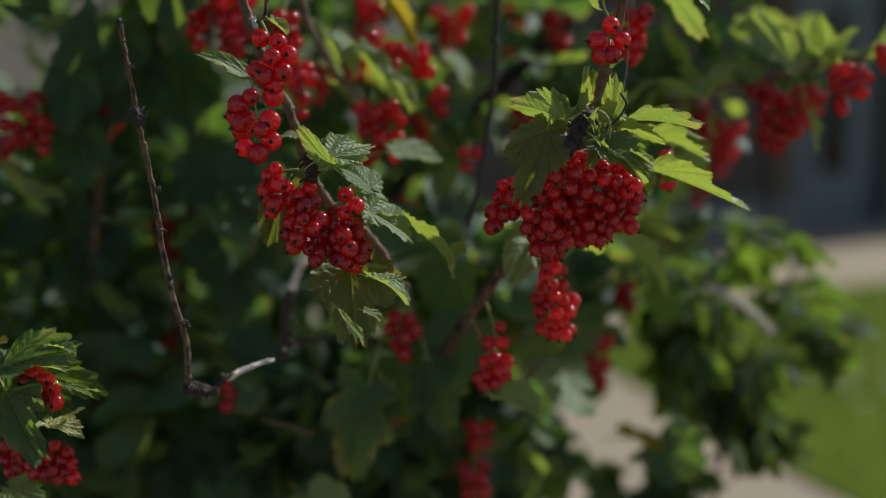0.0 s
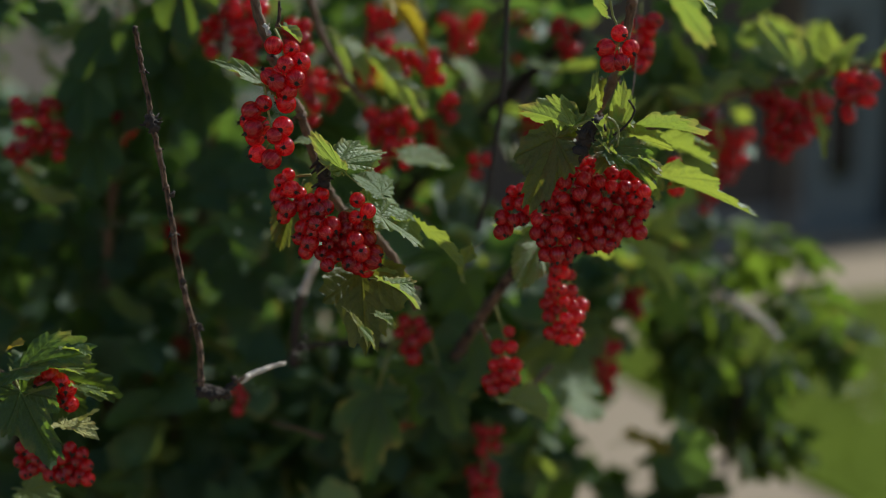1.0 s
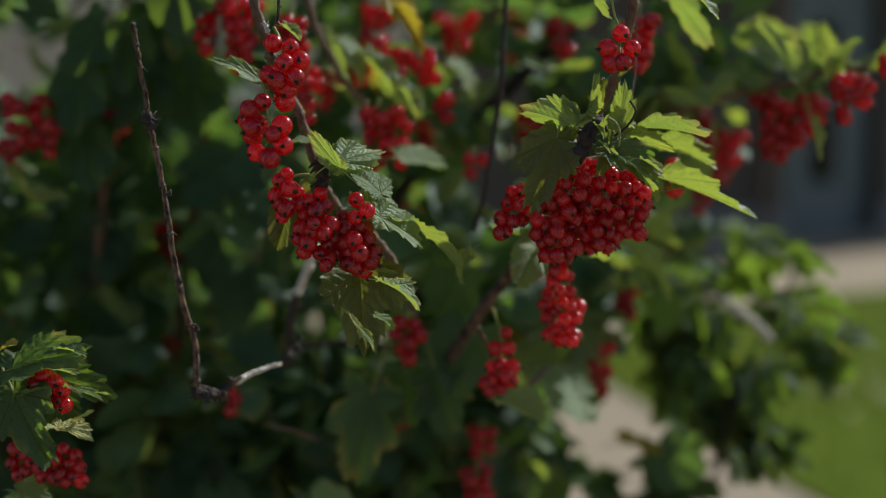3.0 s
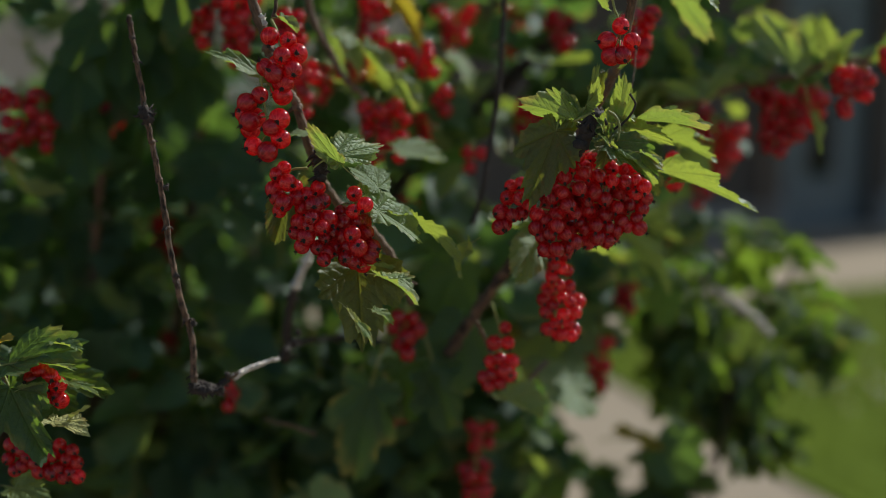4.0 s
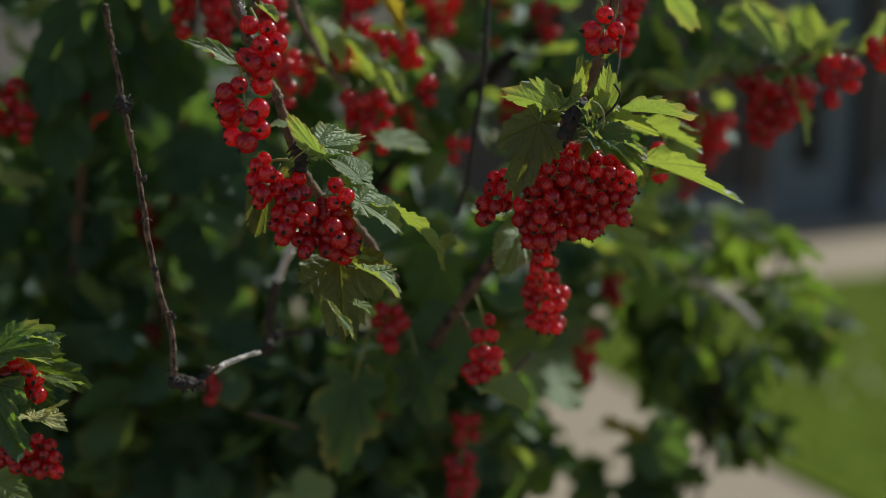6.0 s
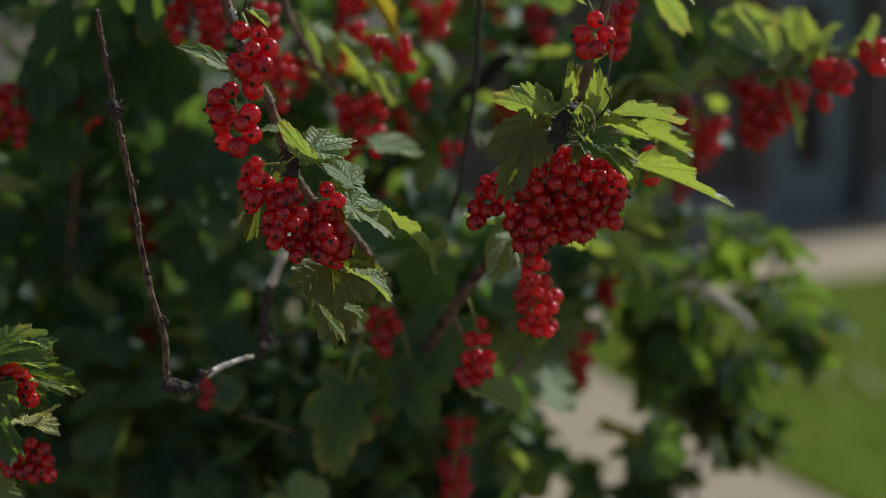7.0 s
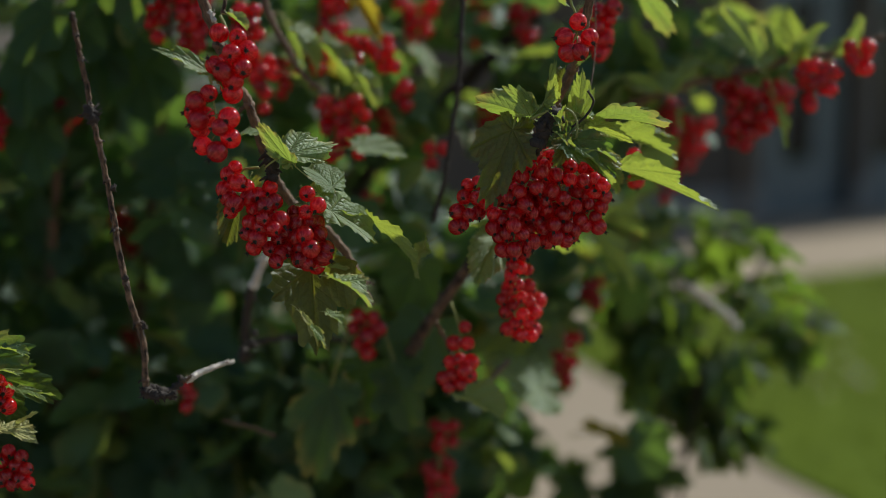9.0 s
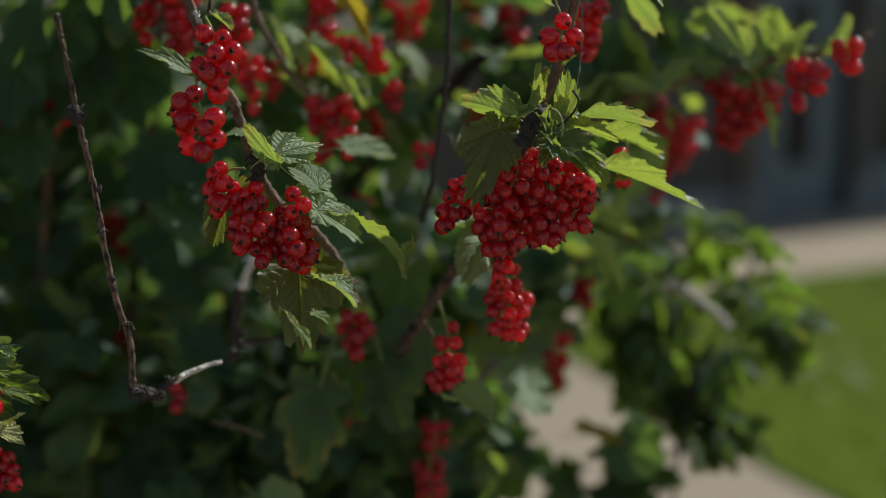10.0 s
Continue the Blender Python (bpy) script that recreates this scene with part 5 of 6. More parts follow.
L((0.2294, 0.7230, 1.1213), (0.2178, 0.7267, 1.1516), -40, 1, 0.45, mesh=FINE_SLIM[1])
L((0.2261, 0.7184, 1.1250), (0.2409, 0.7204, 1.1414), -120, 0, 0.7)
L((0.2144, 0.7194, 1.0923), (0.2194, 0.7166, 1.0692), -50, 3, 0.4, mesh=FINE_SLIM[3])
L((0.1609, 0.7664, 1.1058), (0.1344, 0.7769, 1.1094), 55, 1, 0.7)
L((0.2457, 0.7083, 1.1247), (0.2582, 0.7005, 1.1434), 30, 1, 0.5, mesh=FINE_SLIM[1])
L((0.1910, 0.7471, 1.1125), (0.1762, 0.7587, 1.1251), 20, 2, 0.45, mesh=FINE_SLIM[2])

# ---- berry clusters ----
cluster(BUSH, [(-0.0795, 0.5402, 1.1340), (-0.0766, 0.5394, 1.1281), (-0.0751, 0.5384, 1.1200), (-0.0736, 0.5374, 1.1114), (-0.0731, 0.5365, 1.1040)], [(-0.0798, 0.5393, 1.1266), (-0.0719, 0.5391, 1.1249), (-0.0679, 0.5384, 1.1192), (-0.0737, 0.5322, 1.1181), (-0.0696, 0.5334, 1.1118), (-0.0818, 0.5376, 1.1131), (-0.0774, 0.5312, 1.1103), (-0.0733, 0.5348, 1.1065), (-0.0747, 0.5402, 1.1011), (-0.0777, 0.5458, 1.1146), (-0.0722, 0.5482, 1.1171), (-0.0767, 0.5446, 1.1041)], 1, 1.0, (-0.3, -0.8, 0.2))
cluster(BUSH, [(-0.0837, 0.5371, 1.1090), (-0.0830, 0.5363, 1.1028), (-0.0820, 0.5356, 1.0967), (-0.0810, 0.5348, 1.0906), (-0.0805, 0.5341, 1.0844)], [(-0.0842, 0.5361, 1.1011), (-0.0897, 0.5357, 1.0977), (-0.0887, 0.5347, 1.0898), (-0.0867, 0.5410, 1.0912), (-0.0750, 0.5308, 1.0909), (-0.0785, 0.5274, 1.0871), (-0.0746, 0.5318, 1.0823), (-0.0867, 0.5334, 1.0790), (-0.0800, 0.5281, 1.0768), (-0.0918, 0.5432, 1.0932), (-0.0892, 0.5424, 1.0862)], 2, 1.0, (-0.4, -0.7, 0.1))
cluster(BUSH, [(-0.0646, 0.5483, 1.0688), (-0.0723, 0.5481, 1.0676), (-0.0748, 0.5474, 1.0612), (-0.0761, 0.5463, 1.0524)], [(-0.0749, 0.5453, 1.0690), (-0.0779, 0.5449, 1.0660), (-0.0724, 0.5375, 1.0629), (-0.0794, 0.5441, 1.0594), (-0.0777, 0.5437, 1.0557), (-0.0742, 0.5364, 1.0540), (-0.0769, 0.5429, 1.0499), (-0.0698, 0.5443, 1.0607)], 3, 0.88)
cluster(BUSH, [(-0.0580, 0.5475, 1.0625), (-0.0600, 0.5469, 1.0575), (-0.0633, 0.5460, 1.0499), (-0.0646, 0.5449, 1.0410), (-0.0608, 0.5436, 1.0309), (-0.0570, 0.5429, 1.0246)], [(-0.0597, 0.5442, 1.0602), (-0.0569, 0.5365, 1.0550), (-0.0648, 0.5438, 1.0569), (-0.0688, 0.5437, 1.0559), (-0.0607, 0.5343, 1.0532), (-0.0668, 0.5431, 1.0509), (-0.0595, 0.5427, 1.0479), (-0.0544, 0.5355, 1.0471), (-0.0681, 0.5424, 1.0451), (-0.0625, 0.5332, 1.0443), (-0.0698, 0.5418, 1.0404), (-0.0641, 0.5336, 1.0393), (-0.0597, 0.5420, 1.0419), (-0.0562, 0.5415, 1.0379), (-0.0597, 0.5410, 1.0338), (-0.0564, 0.5334, 1.0292), (-0.0552, 0.5407, 1.0318), (-0.0613, 0.5296, 1.0482), (-0.0568, 0.5311, 1.0438), (-0.0529, 0.5418, 1.0409), (-0.0668, 0.5410, 1.0343), (-0.0521, 0.5459, 1.0332), (-0.0531, 0.5423, 1.0444)], 4, 0.88)
cluster(BUSH, [(-0.0468, 0.5474, 1.0612), (-0.0448, 0.5467, 1.0562), (-0.0443, 0.5457, 1.0474), (-0.0448, 0.5446, 1.0385), (-0.0438, 0.5436, 1.0309)], [(-0.0435, 0.5439, 1.0577), (-0.0382, 0.5363, 1.0535), (-0.0437, 0.5360, 1.0505), (-0.0423, 0.5424, 1.0454), (-0.0486, 0.5423, 1.0449), (-0.0439, 0.5338, 1.0407), (-0.0382, 0.5418, 1.0404), (-0.0466, 0.5410, 1.0343), (-0.0411, 0.5330, 1.0348), (-0.0354, 0.5410, 1.0338), (-0.0364, 0.5405, 1.0303), (-0.0433, 0.5402, 1.0273), (-0.0486, 0.5416, 1.0389), (-0.0398, 0.5473, 1.0444), (-0.0400, 0.5470, 1.0254), (-0.0466, 0.5404, 1.0293), (-0.0497, 0.5499, 1.0488)], 5, 0.88)
cluster(BUSH, [(0.0705, 0.5519, 1.1478), (0.0720, 0.5510, 1.1403), (0.0735, 0.5506, 1.1366), (0.0745, 0.5493, 1.1266)], [(0.0745, 0.5481, 1.1327), (0.0684, 0.5472, 1.1260), (0.0795, 0.5472, 1.1260), (0.0702, 0.5465, 1.1195), (0.0749, 0.5445, 1.1197), (0.0735, 0.5571, 1.1245)], 6, 1.0, (0.4, -0.6, 0.3))
cluster(BUSH, [(0.0407, 0.5623, 1.0680), (0.0342, 0.5617, 1.0628), (0.0290, 0.5607, 1.0551), (0.0250, 0.5594, 1.0447)], [(0.0276, 0.5593, 1.0604), (0.0322, 0.5595, 1.0614), (0.0260, 0.5587, 1.0552), (0.0311, 0.5527, 1.0552), (0.0354, 0.5583, 1.0521), (0.0369, 0.5590, 1.0578), (0.0229, 0.5579, 1.0485), (0.0279, 0.5537, 1.0474), (0.0250, 0.5572, 1.0428), (0.0224, 0.5571, 1.0418), (0.0322, 0.5578, 1.0480)], 7, 0.85)
cluster(BUSH, [(0.0587, 0.5569, 1.0812), (0.0572, 0.5556, 1.0710), (0.0531, 0.5543, 1.0607), (0.0492, 0.5528, 1.0480), (0.0474, 0.5509, 1.0326)], [(0.0570, 0.5540, 1.0747), (0.0544, 0.5535, 1.0701), (0.0508, 0.5469, 1.0653), (0.0457, 0.5528, 1.0645), (0.0593, 0.5461, 1.0674), (0.0572, 0.5442, 1.0605), (0.0497, 0.5450, 1.0584), (0.0416, 0.5523, 1.0604), (0.0454, 0.5487, 1.0560), (0.0522, 0.5443, 1.0528), (0.0478, 0.5508, 1.0481), (0.0557, 0.5479, 1.0489), (0.0426, 0.5505, 1.0456), (0.0385, 0.5500, 1.0420), (0.0444, 0.5467, 1.0398), (0.0411, 0.5495, 1.0380), (0.0513, 0.5438, 1.0401), (0.0534, 0.5490, 1.0334), (0.0475, 0.5459, 1.0327), (0.0426, 0.5488, 1.0324), (0.0560, 0.5493, 1.0359), (0.0593, 0.5573, 1.0439), (0.0390, 0.5508, 1.0481), (0.0616, 0.5515, 1.0543), (0.0470, 0.5412, 1.0440)], 8, 0.85, (0.0, -0.35, -0.9))
cluster(BUSH, [(0.0697, 0.5619, 1.0810), (0.0707, 0.5606, 1.0707), (0.0712, 0.5593, 1.0604), (0.0692, 0.5578, 1.0475), (0.0686, 0.5565, 1.0372)], [(0.0728, 0.5605, 1.0702), (0.0665, 0.5509, 1.0656), (0.0728, 0.5517, 1.0635), (0.0645, 0.5500, 1.0585), (0.0696, 0.5497, 1.0554), (0.0770, 0.5590, 1.0573), (0.0756, 0.5522, 1.0516), (0.0707, 0.5578, 1.0475), (0.0661, 0.5532, 1.0433), (0.0723, 0.5571, 1.0418), (0.0676, 0.5565, 1.0372), (0.0723, 0.5563, 1.0356), (0.0629, 0.5580, 1.0496), (0.0640, 0.5645, 1.0613), (0.0614, 0.5570, 1.0413), (0.0791, 0.5526, 1.0629)], 9, 0.85, (0.0, -0.35, -0.9))
cluster(BUSH, [(0.0824, 0.5629, 1.0732), (0.0840, 0.5620, 1.0654), (0.0840, 0.5607, 1.0551), (0.0819, 0.5593, 1.0434)], [(0.0804, 0.5623, 1.0680), (0.0837, 0.5527, 1.0639), (0.0873, 0.5524, 1.0609), (0.0840, 0.5540, 1.0582), (0.0824, 0.5603, 1.0520), (0.0882, 0.5601, 1.0504), (0.0856, 0.5596, 1.0458), (0.0814, 0.5591, 1.0421), (0.0871, 0.5591, 1.0416), (0.0788, 0.5594, 1.0447), (0.0762, 0.5589, 1.0401), (0.0898, 0.5607, 1.0551), (0.0804, 0.5608, 1.0561)], 10, 0.85, (0.0, -0.35, -0.9))
cluster(BUSH, [(0.0531, 0.6035, 1.0262), (0.0548, 0.6021, 1.0150), (0.0539, 0.6004, 1.0010), (0.0525, 0.5987, 0.9870)], [(0.0543, 0.5978, 1.0207), (0.0509, 0.5971, 1.0151), (0.0588, 0.5972, 1.0162), (0.0533, 0.5855, 1.0107), (0.0593, 0.5963, 1.0085), (0.0487, 0.5959, 1.0057), (0.0550, 0.5847, 1.0047), (0.0515, 0.5951, 0.9990), (0.0599, 0.5953, 1.0007), (0.0481, 0.5947, 0.9957), (0.0556, 0.5847, 0.9963), (0.0526, 0.5940, 0.9901), (0.0593, 0.5940, 0.9901), (0.0487, 0.5937, 0.9873), (0.0560, 0.5934, 0.9846), (0.0610, 0.5933, 0.9840), (0.0465, 0.5955, 1.0018), (0.0621, 0.5947, 0.9957)], 11, 0.78, (0.0, -0.35, -0.9))
cluster(BUSH, [(0.0219, 0.6141, 0.9973), (0.0254, 0.6128, 0.9872), (0.0266, 0.6114, 0.9758), (0.0243, 0.6093, 0.9586)], [(0.0292, 0.6125, 0.9846), (0.0237, 0.6115, 0.9766), (0.0300, 0.6046, 0.9780), (0.0266, 0.6105, 0.9683), (0.0214, 0.6104, 0.9672), (0.0323, 0.6104, 0.9672), (0.0286, 0.6029, 0.9641), (0.0225, 0.6096, 0.9609), (0.0185, 0.6094, 0.9591), (0.0266, 0.6090, 0.9563), (0.0208, 0.6089, 0.9551), (0.0318, 0.6095, 0.9603)], 12, 0.9)
cluster(BUSH, [(-0.1885, 0.5499, 0.9763), (-0.1820, 0.5488, 0.9673), (-0.1794, 0.5475, 0.9569)], [(-0.1854, 0.5420, 0.9768), (-0.1889, 0.5416, 0.9730), (-0.1813, 0.5417, 0.9738), (-0.1776, 0.5413, 0.9704), (-0.1787, 0.5406, 0.9653), (-0.1761, 0.5404, 0.9635), (-0.1833, 0.5411, 0.9691)], 13, 0.95)
cluster(BUSH, [(-0.2134, 0.5789, 0.9403), (-0.2052, 0.5778, 0.9321), (-0.1997, 0.5762, 0.9184)], [(-0.2064, 0.5603, 0.9372), (-0.2022, 0.5600, 0.9345), (-0.2075, 0.5595, 0.9305), (-0.1990, 0.5596, 0.9313), (-0.1949, 0.5593, 0.9287), (-0.1909, 0.5594, 0.9297), (-0.2011, 0.5591, 0.9271), (-0.1869, 0.5597, 0.9324), (-0.2043, 0.5589, 0.9252), (-0.1931, 0.5588, 0.9244), (-0.1840, 0.5590, 0.9260), (-0.1802, 0.5595, 0.9305), (-0.1781, 0.5588, 0.9244), (-0.1816, 0.5584, 0.9218), (-0.1754, 0.5593, 0.9287), (-0.1749, 0.5585, 0.9223), (-0.1872, 0.5587, 0.9239), (-0.1776, 0.5600, 0.9345), (-0.1834, 0.5603, 0.9372)], 14, 0.84)
H = functools.partial(hanging, BUSH)
H((0.0735, 0.5755, 1.0774), .044, 64, 71, .019, (-.004, 0), .84)
H((0.0517, 0.5740, 1.0647), .038, 34, 72, .011, (-.002, 0), .84)
H((0.0515, 0.5812, 1.0412), .030, 9, 74, .007, (0, 0), .78)
H((-0.0461, 0.7837, 1.1644), .034, 16, 81, .011)
H((-0.0558, 0.7812, 1.1442), .030, 12, 82, .009)
H((-0.0122, 0.8254, 1.0942), .024, 9, 83, .009)
H((-0.0779, 0.7788, 1.1243), .026, 10, 84, .008)
H((0.0504, 0.9356, 1.1706), .036, 14, 85, .013)
H((0.1847, 0.8864, 1.0986), .046, 20, 86, .013)
H((0.2072, 0.9038, 1.0757), .030, 12, 87, .010)
H((0.1062, 0.8459, 0.9322), .030, 10, 91, .008)
H((0.0604, 0.6183, 1.0068), .030, 14, 73, .008)
H((-0.1198, 0.7029, 1.1625), .042, 26, 21, .011)
H((-0.1427, 0.7126, 1.1602), .030, 11, 22, .008)
H((-0.0197, 0.7294, 1.1327), .018, 9, 23, .010, (.008, 0))
H((-0.0305, 0.7244, 1.1331), .018, 6, 24, .007)
H((-0.0403, 0.7051, 1.0989), .034, 18, 26, .011)
H((-0.0308, 0.7098, 1.0956), .030, 12, 27, .008)
H((-0.0020, 0.7412, 1.1056), .014, 4, 28, .005)
H((0.0061, 0.8339, 1.1629), .034, 16, 29, .012)
H((-0.0894, 0.7013, 1.1498), .034, 10, 30, .008)
H((-0.0825, 0.7079, 1.1215), .030, 9, 31, .007)
H((-0.2078, 0.7651, 1.0953), .020, 9, 32, .007)
H((-0.2520, 0.7261, 1.1055), .034, 20, 33, .013)
H((-0.2370, 0.7196, 1.0939), .026, 12, 34, .009)
H((-0.2623, 0.7329, 1.0786), .020, 8, 35, .008)
H((-0.0227, 0.6705, 0.9814), .024, 12, 36, .008)
H((0.0195, 0.7283, 0.8776), .034, 16, 37, .009)
H((0.0231, 0.7364, 0.9022), .026, 10, 38, .008)
H((0.2027, 0.7513, 1.1057), .038, 22, 39, .011)
H((0.1953, 0.7568, 1.1092), .020, 6, 40, .007)
H((0.2131, 0.7511, 1.1040), .030, 12, 41, .009)
H((0.2238, 0.7416, 1.1090), .024, 9, 42, .008)
H((0.2343, 0.7127, 1.1200), .026, 12, 43, .009)
H((0.2408, 0.7071, 1.1150), .014, 4, 44, .006)
H((0.1926, 0.8246, 1.0873), .030, 9, 45, .009)
H((0.1695, 0.7791, 1.0863), .010, 2, 46, .004)
H((0.1613, 0.8954, 1.0073), .022, 8, 47, .008)
H((0.0998, 0.6508, 1.1491), .028, 12, 48, .009)
H((0.0156, 0.7318, 1.0702), .014, 4, 49, .006)
H((0.0765, 0.8131, 1.1577), .026, 10, 50, .010)
H((0.0542, 0.8059, 1.0987), .022, 8, 51, .010)
H((-0.1949, 0.8466, 1.0203), .030, 12, 52, .010)
H((-0.1453, 0.8478, 0.9480), .026, 10, 53, .010)
H((0.1051, 0.8070, 0.9438), .040, 12, 54, .009)
H((0.2550, 0.6989, 1.1307), .020, 8, 55, .008)
H((0.1169, 0.6214, 1.0733), .016, 4, 56, .006)
H((-0.1235, 0.6854, 0.9382), .014, 3, 57, .004)
H((0.1985, 0.8836, 1.0759), .030, 10, 94, .010)
H((0.1821, 0.8611, 1.0566), .030, 8, 96, .010)
H((-0.1977, 0.8657, 0.9299), .014, 3, 101, .005)
H((-0.1484, 0.8379, 0.9498), .014, 5, 102, .005)
H((-0.1373, 0.8468, 0.9401), .014, 4, 103, .005)
H((-0.1805, 0.9009, 1.0521), .014, 3, 104, .005)
H((-0.1834, 0.9070, 1.1019), .014, 3, 105, .005)
H((-0.1936, 0.8745, 1.0013), .014, 4, 106, .005)
H((-0.0296, 0.7419, 0.9062), .014, 2, 107, .005)
H((-0.2345, 0.9033, 0.9078), .014, 3, 108, .005)
H((-0.0575, 0.8580, 1.0313), .014, 3, 109, .005)
H((-0.0250, 0.8383, 1.0348), .014, 3, 110, .005)
H((0.1302, 0.8507, 0.9718), .020, 8, 58, .009)


# ---- foliage behind, and unseen shading clumps above ----
def random_blade(rng, p, grow, size):
    """A leaf held out from the bush, its face turned mostly to the sky."""
    up = Vector((rng.gauss(0, 0.55), rng.gauss(-0.1, 0.55), 0.75)).normalized()
    y = (grow * 0.8 + Vector((rng.gauss(0, 0.7), rng.gauss(0, 0.7), rng.gauss(-0.5, 0.4)))).normalized()
    x = y.cross(up).normalized()
    m = Matrix((x, y, x.cross(y))).transposed().to_4x4()
    return Matrix.Translation(p) @ m @ Matrix.Scale(size, 4)


def foliage(bush, seed, centre, radii, count, size, keep=0.66, single=100, gaps=()):
    """Leaves through an egg-shaped part of the bush: the nearest as parts, the rest as one mass."""
    rng = random.Random(seed)
    c = Vector(centre)
    spots = []
    while len(spots) < count:
        d = Vector([rng.gauss(0, 1) for _ in range(3)]).normalized() * rng.random() ** 0.42
        lump = 1.0 + 0.38 * noise.noise(d.normalized() * 1.9 + c * 7.0)
        p = c + Vector([a * b * lump for a, b in zip(d, radii)])
        if any((p - a - (b - a) * max(0, min(1, (p - a).dot(b - a) / (b - a).length_squared))).length < w * max(1.0, p.y / a.y) for a, b, w in gaps):
            continue
        if p.y > keep and p.z > 0.04:
            spots.append((p, random_blade(rng, p, d, size * rng.uniform(0.55, 1.15))))
    spots.sort(key=lambda s: s[0].y)
    for p, m in spots[:single]:
        ob = new("leaf", COARSE_YELLOW if bush is not SIDE and rng.random() < 0.02 else (COARSE_SIDE if bush is SIDE else COARSE)[rng.randrange(len(COARSE))])
        ob.parent = bush
        ob.matrix_basis = m
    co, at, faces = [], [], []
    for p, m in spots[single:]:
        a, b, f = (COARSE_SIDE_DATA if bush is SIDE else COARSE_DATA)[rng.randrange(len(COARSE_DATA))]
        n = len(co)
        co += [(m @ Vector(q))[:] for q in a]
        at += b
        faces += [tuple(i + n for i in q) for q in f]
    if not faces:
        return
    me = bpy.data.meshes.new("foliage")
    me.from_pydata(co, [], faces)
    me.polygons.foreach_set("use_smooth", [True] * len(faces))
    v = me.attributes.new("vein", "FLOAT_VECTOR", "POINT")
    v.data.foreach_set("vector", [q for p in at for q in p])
    # the joined mass takes the leaf colours that have shade mixed in
    me.materials.append(LEAF_DEEP_SHADED_FAR if bush is SIDE else LEAF_FAR_SHADED)
    ob = new("foliage", me)
    ob.parent = bush
    tagged(ob, kind="stuff")


GAPS = [(Vector(a), Vector(b), w) for a, b, w in (((-0.2249, 0.6680, 1.1248), (-0.8178, 2.4291, 1.1902), 0.024), ((0.0188, 0.7574, 1.1143), (0.0401, 1.6158, 1.1306), 0.020), ((-0.0331, 0.8615, 1.1417), (-0.0624, 1.6217, 1.1785), 0.014), ((0.0672, 0.8108, 1.1393), (0.1344, 1.6217, 1.1785), 0.010), ((0.0537, 0.8524, 1.0673), (0.1010, 1.6045, 1.0385), 0.02), ((0.1006, 0.7027, 0.9147), (0.2236, 1.5615, 0.6883), 0.030), ((0.0722, 0.6994, 0.8882), (0.1604, 1.5542, 0.6293), 0.006), ((0.1123, 0.6985, 0.8805), (0.2496, 1.5521, 0.6123), 0.012))]
GAPS.append((Vector((0.1123, 0.7073, 0.9529)), Vector((0.2496, 1.5719, 0.7730)), 0.020))
GAPS.append((Vector((0.1136, 0.7926, 0.9911)) + SUN * 0.03, Vector((0.1136, 0.7926, 0.9911)) + SUN * 0.6, 0.042))
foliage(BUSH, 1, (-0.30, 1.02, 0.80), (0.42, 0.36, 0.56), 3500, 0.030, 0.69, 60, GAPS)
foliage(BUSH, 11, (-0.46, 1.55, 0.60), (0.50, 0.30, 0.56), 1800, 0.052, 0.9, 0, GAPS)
foliage(BUSH, 2, (0.1381, 0.8697, 1.1264), (0.10, 0.10, 0.09), 70, 0.032, 0.68, 7, GAPS)
foliage(BUSH, 3, (-0.0106, 0.9634, 1.1510), (0.16, 0.14, 0.12), 100, 0.032, 0.70, 7, GAPS)
SIDE_GAPS = [(Vector(a), Vector(b), w) for a, b, w in (((0.1248, 0.7857, 0.9347), (0.1716, 1.0803, 0.8727), 0.022), ((0.0821, 0.7770, 0.8635), (0.1129, 1.0683, 0.7749), 0.014), ((0.1266, 0.7761, 0.8562), (0.1741, 1.0671, 0.7647), 0.012), ((0.1998, 0.7862, 0.9384), (0.2747, 1.0810, 0.8777), 0.018),
             ((0.1081, 0.7803, 0.8904), (0.1486, 1.0729, 0.8119), 0.036), ((0.1731, 0.7778, 0.8702), (0.2380, 1.0695, 0.7840), 0.014), ((0.2232, 0.7923, 0.9881), (0.3069, 1.0894, 0.9462), 0.012))]
SIDE_GAPS.append(GAPS[-1])
foliage(SIDE, 61, (0.2256, 0.9813, 0.8864), (0.053, 0.04, 0.049), 170, 0.025, 0.70, 70, SIDE_GAPS)
foliage(SIDE, 62, (0.3148, 0.9832, 0.9021), (0.026, 0.03, 0.019), 30, 0.025, 0.70, 24, SIDE_GAPS)
foliage(SIDE, 63, (0.2584, 0.9543, 0.8311), (0.033, 0.03, 0.019), 50, 0.025, 0.70, 24, SIDE_GAPS)
foliage(SIDE, 64, (0.1806, 0.9562, 0.9286), (0.027, 0.03, 0.032), 40, 0.025, 0.70, 24, SIDE_GAPS)
foliage(SIDE, 65, (0.1631, 0.9305, 0.8012), (0.042, 0.03, 0.013), 46, 0.025, 0.70, 24, SIDE_GAPS)
foliage(SIDE, 66, (0.2628, 0.9926, 0.9786), (0.028, 0.03, 0.021), 20, 0.027, 0.70, 24, SIDE_GAPS)
foliage(SIDE, 67, (0.2860, 0.9875, 0.9371), (0.028, 0.03, 0.019), 24, 0.025, 0.70, 24, SIDE_GAPS)
foliage(SIDE, 68, (0.2071, 0.9903, 0.9602), (0.028, 0.03, 0.023), 16, 0.025, 0.70, 24, SIDE_GAPS)
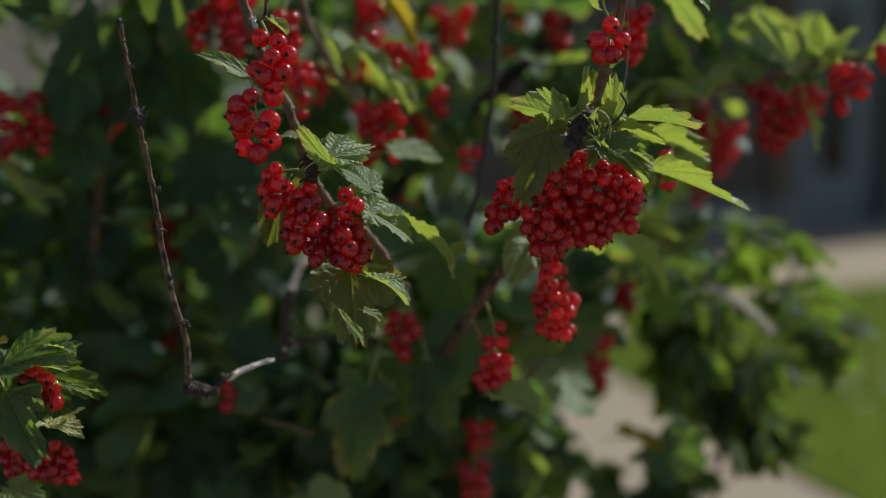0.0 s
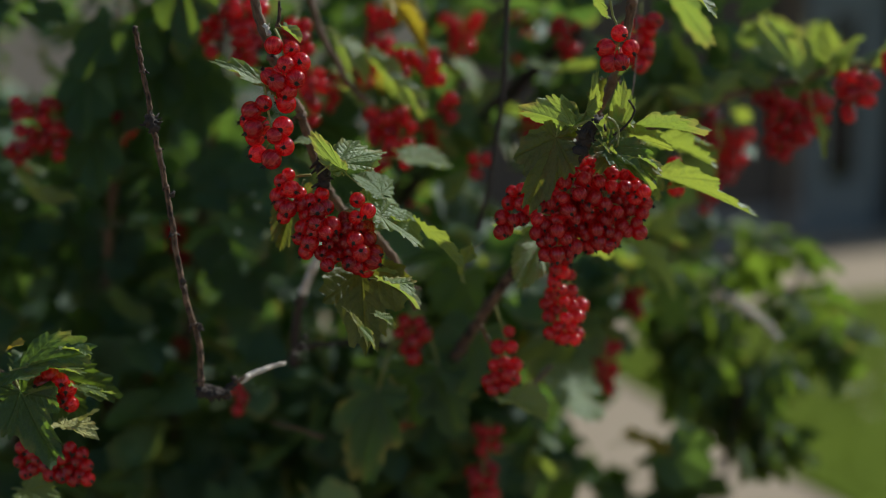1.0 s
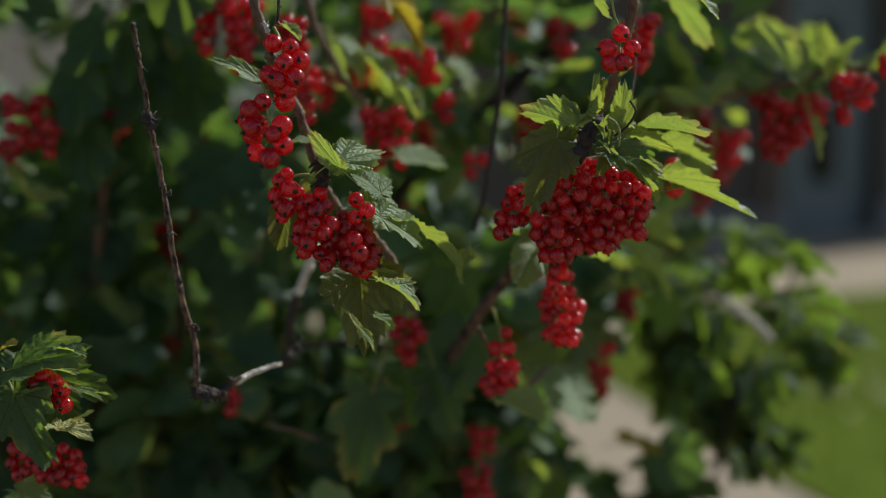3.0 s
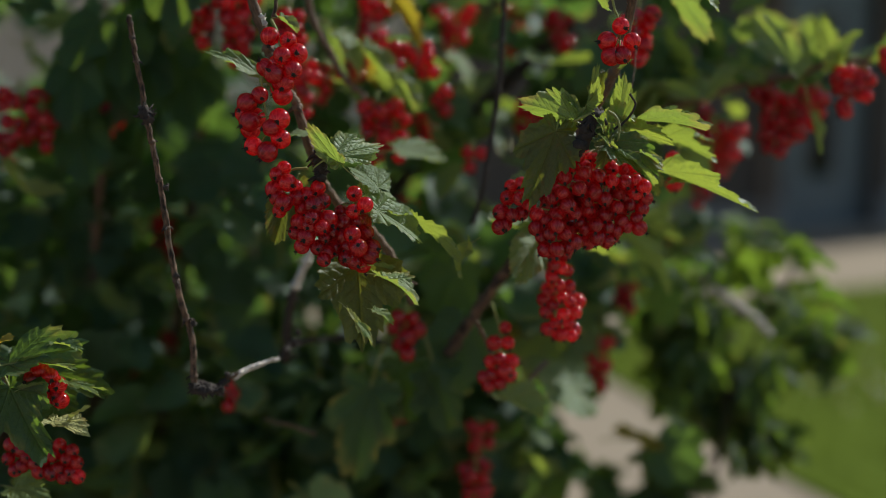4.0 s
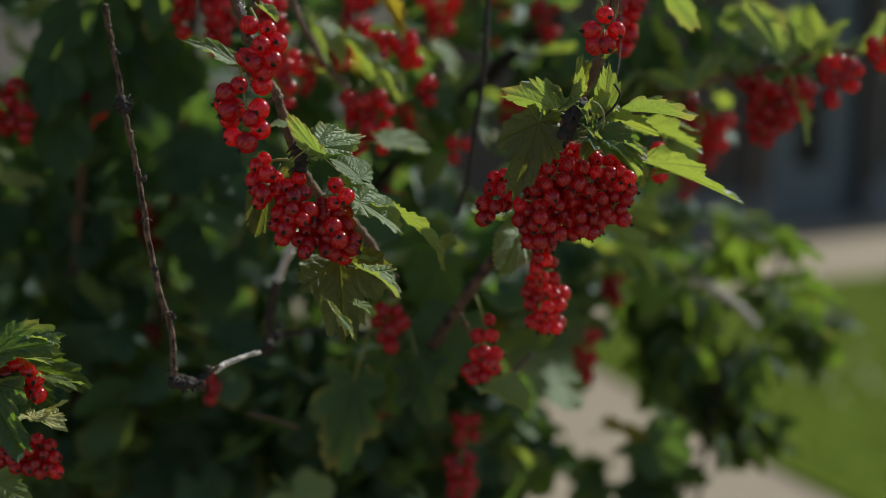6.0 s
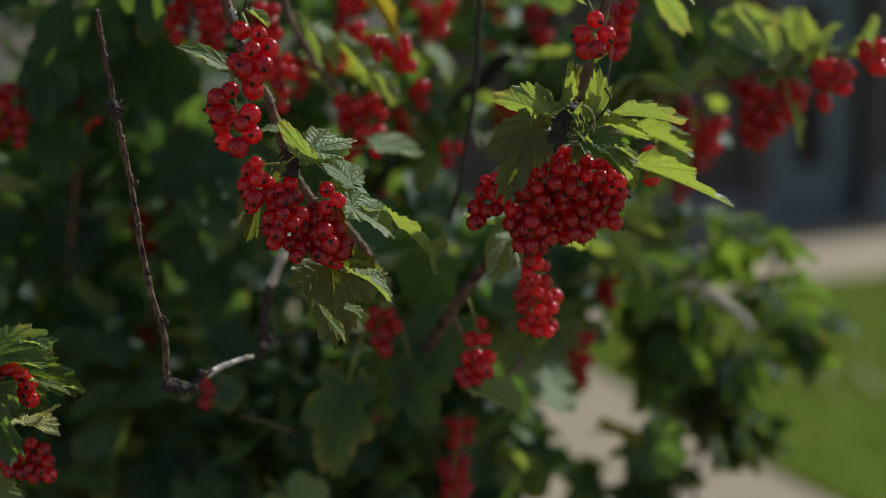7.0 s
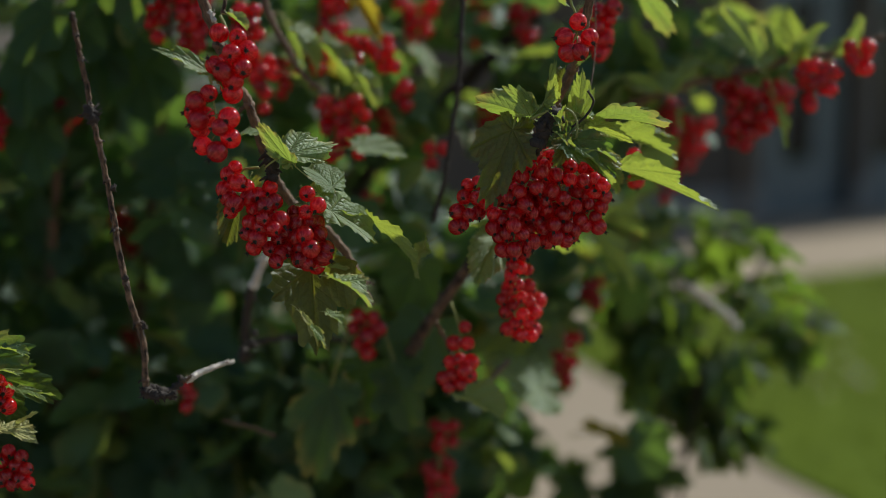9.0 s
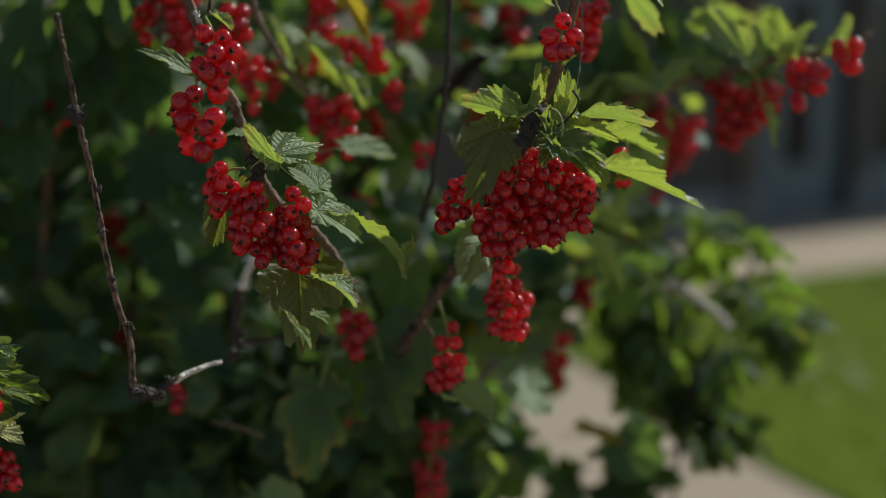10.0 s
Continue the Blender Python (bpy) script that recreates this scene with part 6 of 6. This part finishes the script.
# unseen clump overhead, added to block the sky from the upper left leaves
foliage(BUSH, 15, (-0.28, 0.74, 1.37), (0.21, 0.17, 0.09), 190, 0.045, 0.5, 0)
foliage(BUSH, 16, (0.0942, 0.8480, 0.9500), (0.028, 0.06, 0.040), 26, 0.034, 0.70, 7, GAPS)
foliage(BUSH, 20, (0.0196, 0.9085, 0.9502), (0.045, 0.06, 0.05), 60, 0.032, 0.74, 7)
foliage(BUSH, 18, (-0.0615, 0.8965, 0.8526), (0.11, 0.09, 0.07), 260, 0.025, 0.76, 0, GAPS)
foliage(BUSH, 36, (0.2076, 0.7996, 1.1297), (0.065, 0.045, 0.022), 30, 0.019, 0.70, 7)
foliage(BUSH, 37, (0.1761, 0.8677, 1.1105), (0.045, 0.05, 0.045), 34, 0.020, 0.72, 7)
foliage(BUSH, 38, (0.1655, 0.8954, 1.0073), (0.030, 0.04, 0.022), 24, 0.020, 0.74, 7, GAPS)
foliage(BUSH, 34, (-0.1813, 0.8381, 0.8688), (0.10, 0.07, 0.05), 90, 0.022, 0.74, 7, GAPS)
foliage(BUSH, 35, (-0.2277, 0.8347, 1.0058), (0.07, 0.06, 0.06), 60, 0.022, 0.74, 7, GAPS)
foliage(BUSH, 19, (0.0467, 0.9242, 0.8315), (0.055, 0.08, 0.06), 110, 0.024, 0.78, 7, GAPS)

# unseen canopy added above to keep the sun out of the inner bush
foliage(BUSH, 12, (-0.06, 1.02, 1.39), (0.32, 0.19, 0.13), 100, 0.042, 0.84, 0, GAPS)
# small unseen clump added on the sun's path to shade the low berries
foliage(BUSH, 40, (0.087, 0.751, 1.232), (0.016, 0.016, 0.018), 30, 0.015, 0.60, 0)
# unseen clump at upper right, added to shade the fruit branch below it
foliage(BUSH, 17, (0.42, 1.0, 1.35), (0.13, 0.12, 0.06), 90, 0.042, 0.84, 0, GAPS)
# branch added only to carry that shading clump
branch(BUSH, [(-0.10, 1.05, 0.95), (0.08, 1.02, 1.22), (0.30, 1.0, 1.34), (0.50, 1.0, 1.38)], 0.005, 0.002, BARK, 405, 4)
foliage(BUSH, 13, (0.1502, 1.0288, 0.9450), (0.055, 0.05, 0.06), 32, 0.034, 0.70, 7, GAPS)

# small pale leaves that catch the sun between the stems
rng = random.Random(77)
for i in range(50):
    ahead = rng.uniform(0.80, 0.98)
    spot = Vector((ahead * rng.uniform(-0.36, 0.02), ahead, 1.1 + ahead * rng.uniform(-0.30, 0.02)))
    up = (Vector((0.6, -0.3, 0.75)) + Vector([rng.gauss(0, 0.25) for _ in range(3)])).normalized()
    grow = Vector((rng.gauss(0, 1), rng.gauss(0, 0.5), rng.gauss(-0.5, 0.6)))
    grow = (grow - up * grow.dot(up)).normalized()
    ob = new("leaf", COARSE[i % len(COARSE)])
    ob.parent = BUSH
    ob.matrix_basis = Matrix.Translation(spot) @ Matrix((grow.cross(up), grow, up)).transposed().to_4x4() @ Matrix.Scale(rng.uniform(0.009, 0.017), 4)

# stems from the ground
for i in range(9):
    rng = random.Random(200 + i)
    x, y = -0.30 + rng.uniform(-0.12, 0.12), 1.05 + rng.uniform(-0.1, 0.1)
    tx, ty, tz = -0.30 + rng.uniform(-0.36, 0.36), 1.0 + rng.uniform(-0.22, 0.25), rng.uniform(0.9, 1.28)
    branch(BUSH, [(x, y, -0.02), (x * 0.7 + tx * 0.3 + rng.uniform(-.03, .03), y * 0.7 + ty * 0.3, 0.35), (x * 0.3 + tx * 0.7, y * 0.3 + ty * 0.7, 0.75), (tx, ty, tz)], 0.008, 0.003, BARK, 300 + i, 4)
branch(SIDE, [(0.1963, 0.8909, 0.3967), (0.1989, 0.9172, 0.5970), (0.2038, 0.9419, 0.7845), (0.2222, 0.9485, 0.8244), (0.2294, 0.9551, 0.8644), (0.2207, 0.9645, 0.9271), (0.2075, 0.9733, 0.9855)], 0.0026, 0.0012, BUD_OR_SHADED, seed=401, nodes=4)
branch(SIDE, [(0.1986, 0.9211, 0.6425), (0.2267, 0.9426, 0.8583), (0.2478, 0.9442, 0.9127), (0.2687, 0.9442, 0.9533), (0.2805, 0.9430, 0.9847)], 0.0020, 0.0012, BUD_OR_SHADED, seed=402, nodes=4)
branch(SIDE, [(0.2032, 0.8998, 0.9610), (0.2180, 0.8985, 0.9509), (0.2349, 0.8970, 0.9384), (0.2467, 0.8955, 0.9266)], 0.0030, 0.0026, BARK_PALE, seed=403, nodes=2)
branch(SIDE, [(0.1979, 0.9089, 0.6251), (0.1753, 0.9236, 0.7998), (0.1609, 0.9204, 0.8280), (0.1815, 0.9150, 0.8386)], 0.0018, 0.0010, BUD_OR_SHADED, seed=404, nodes=3)
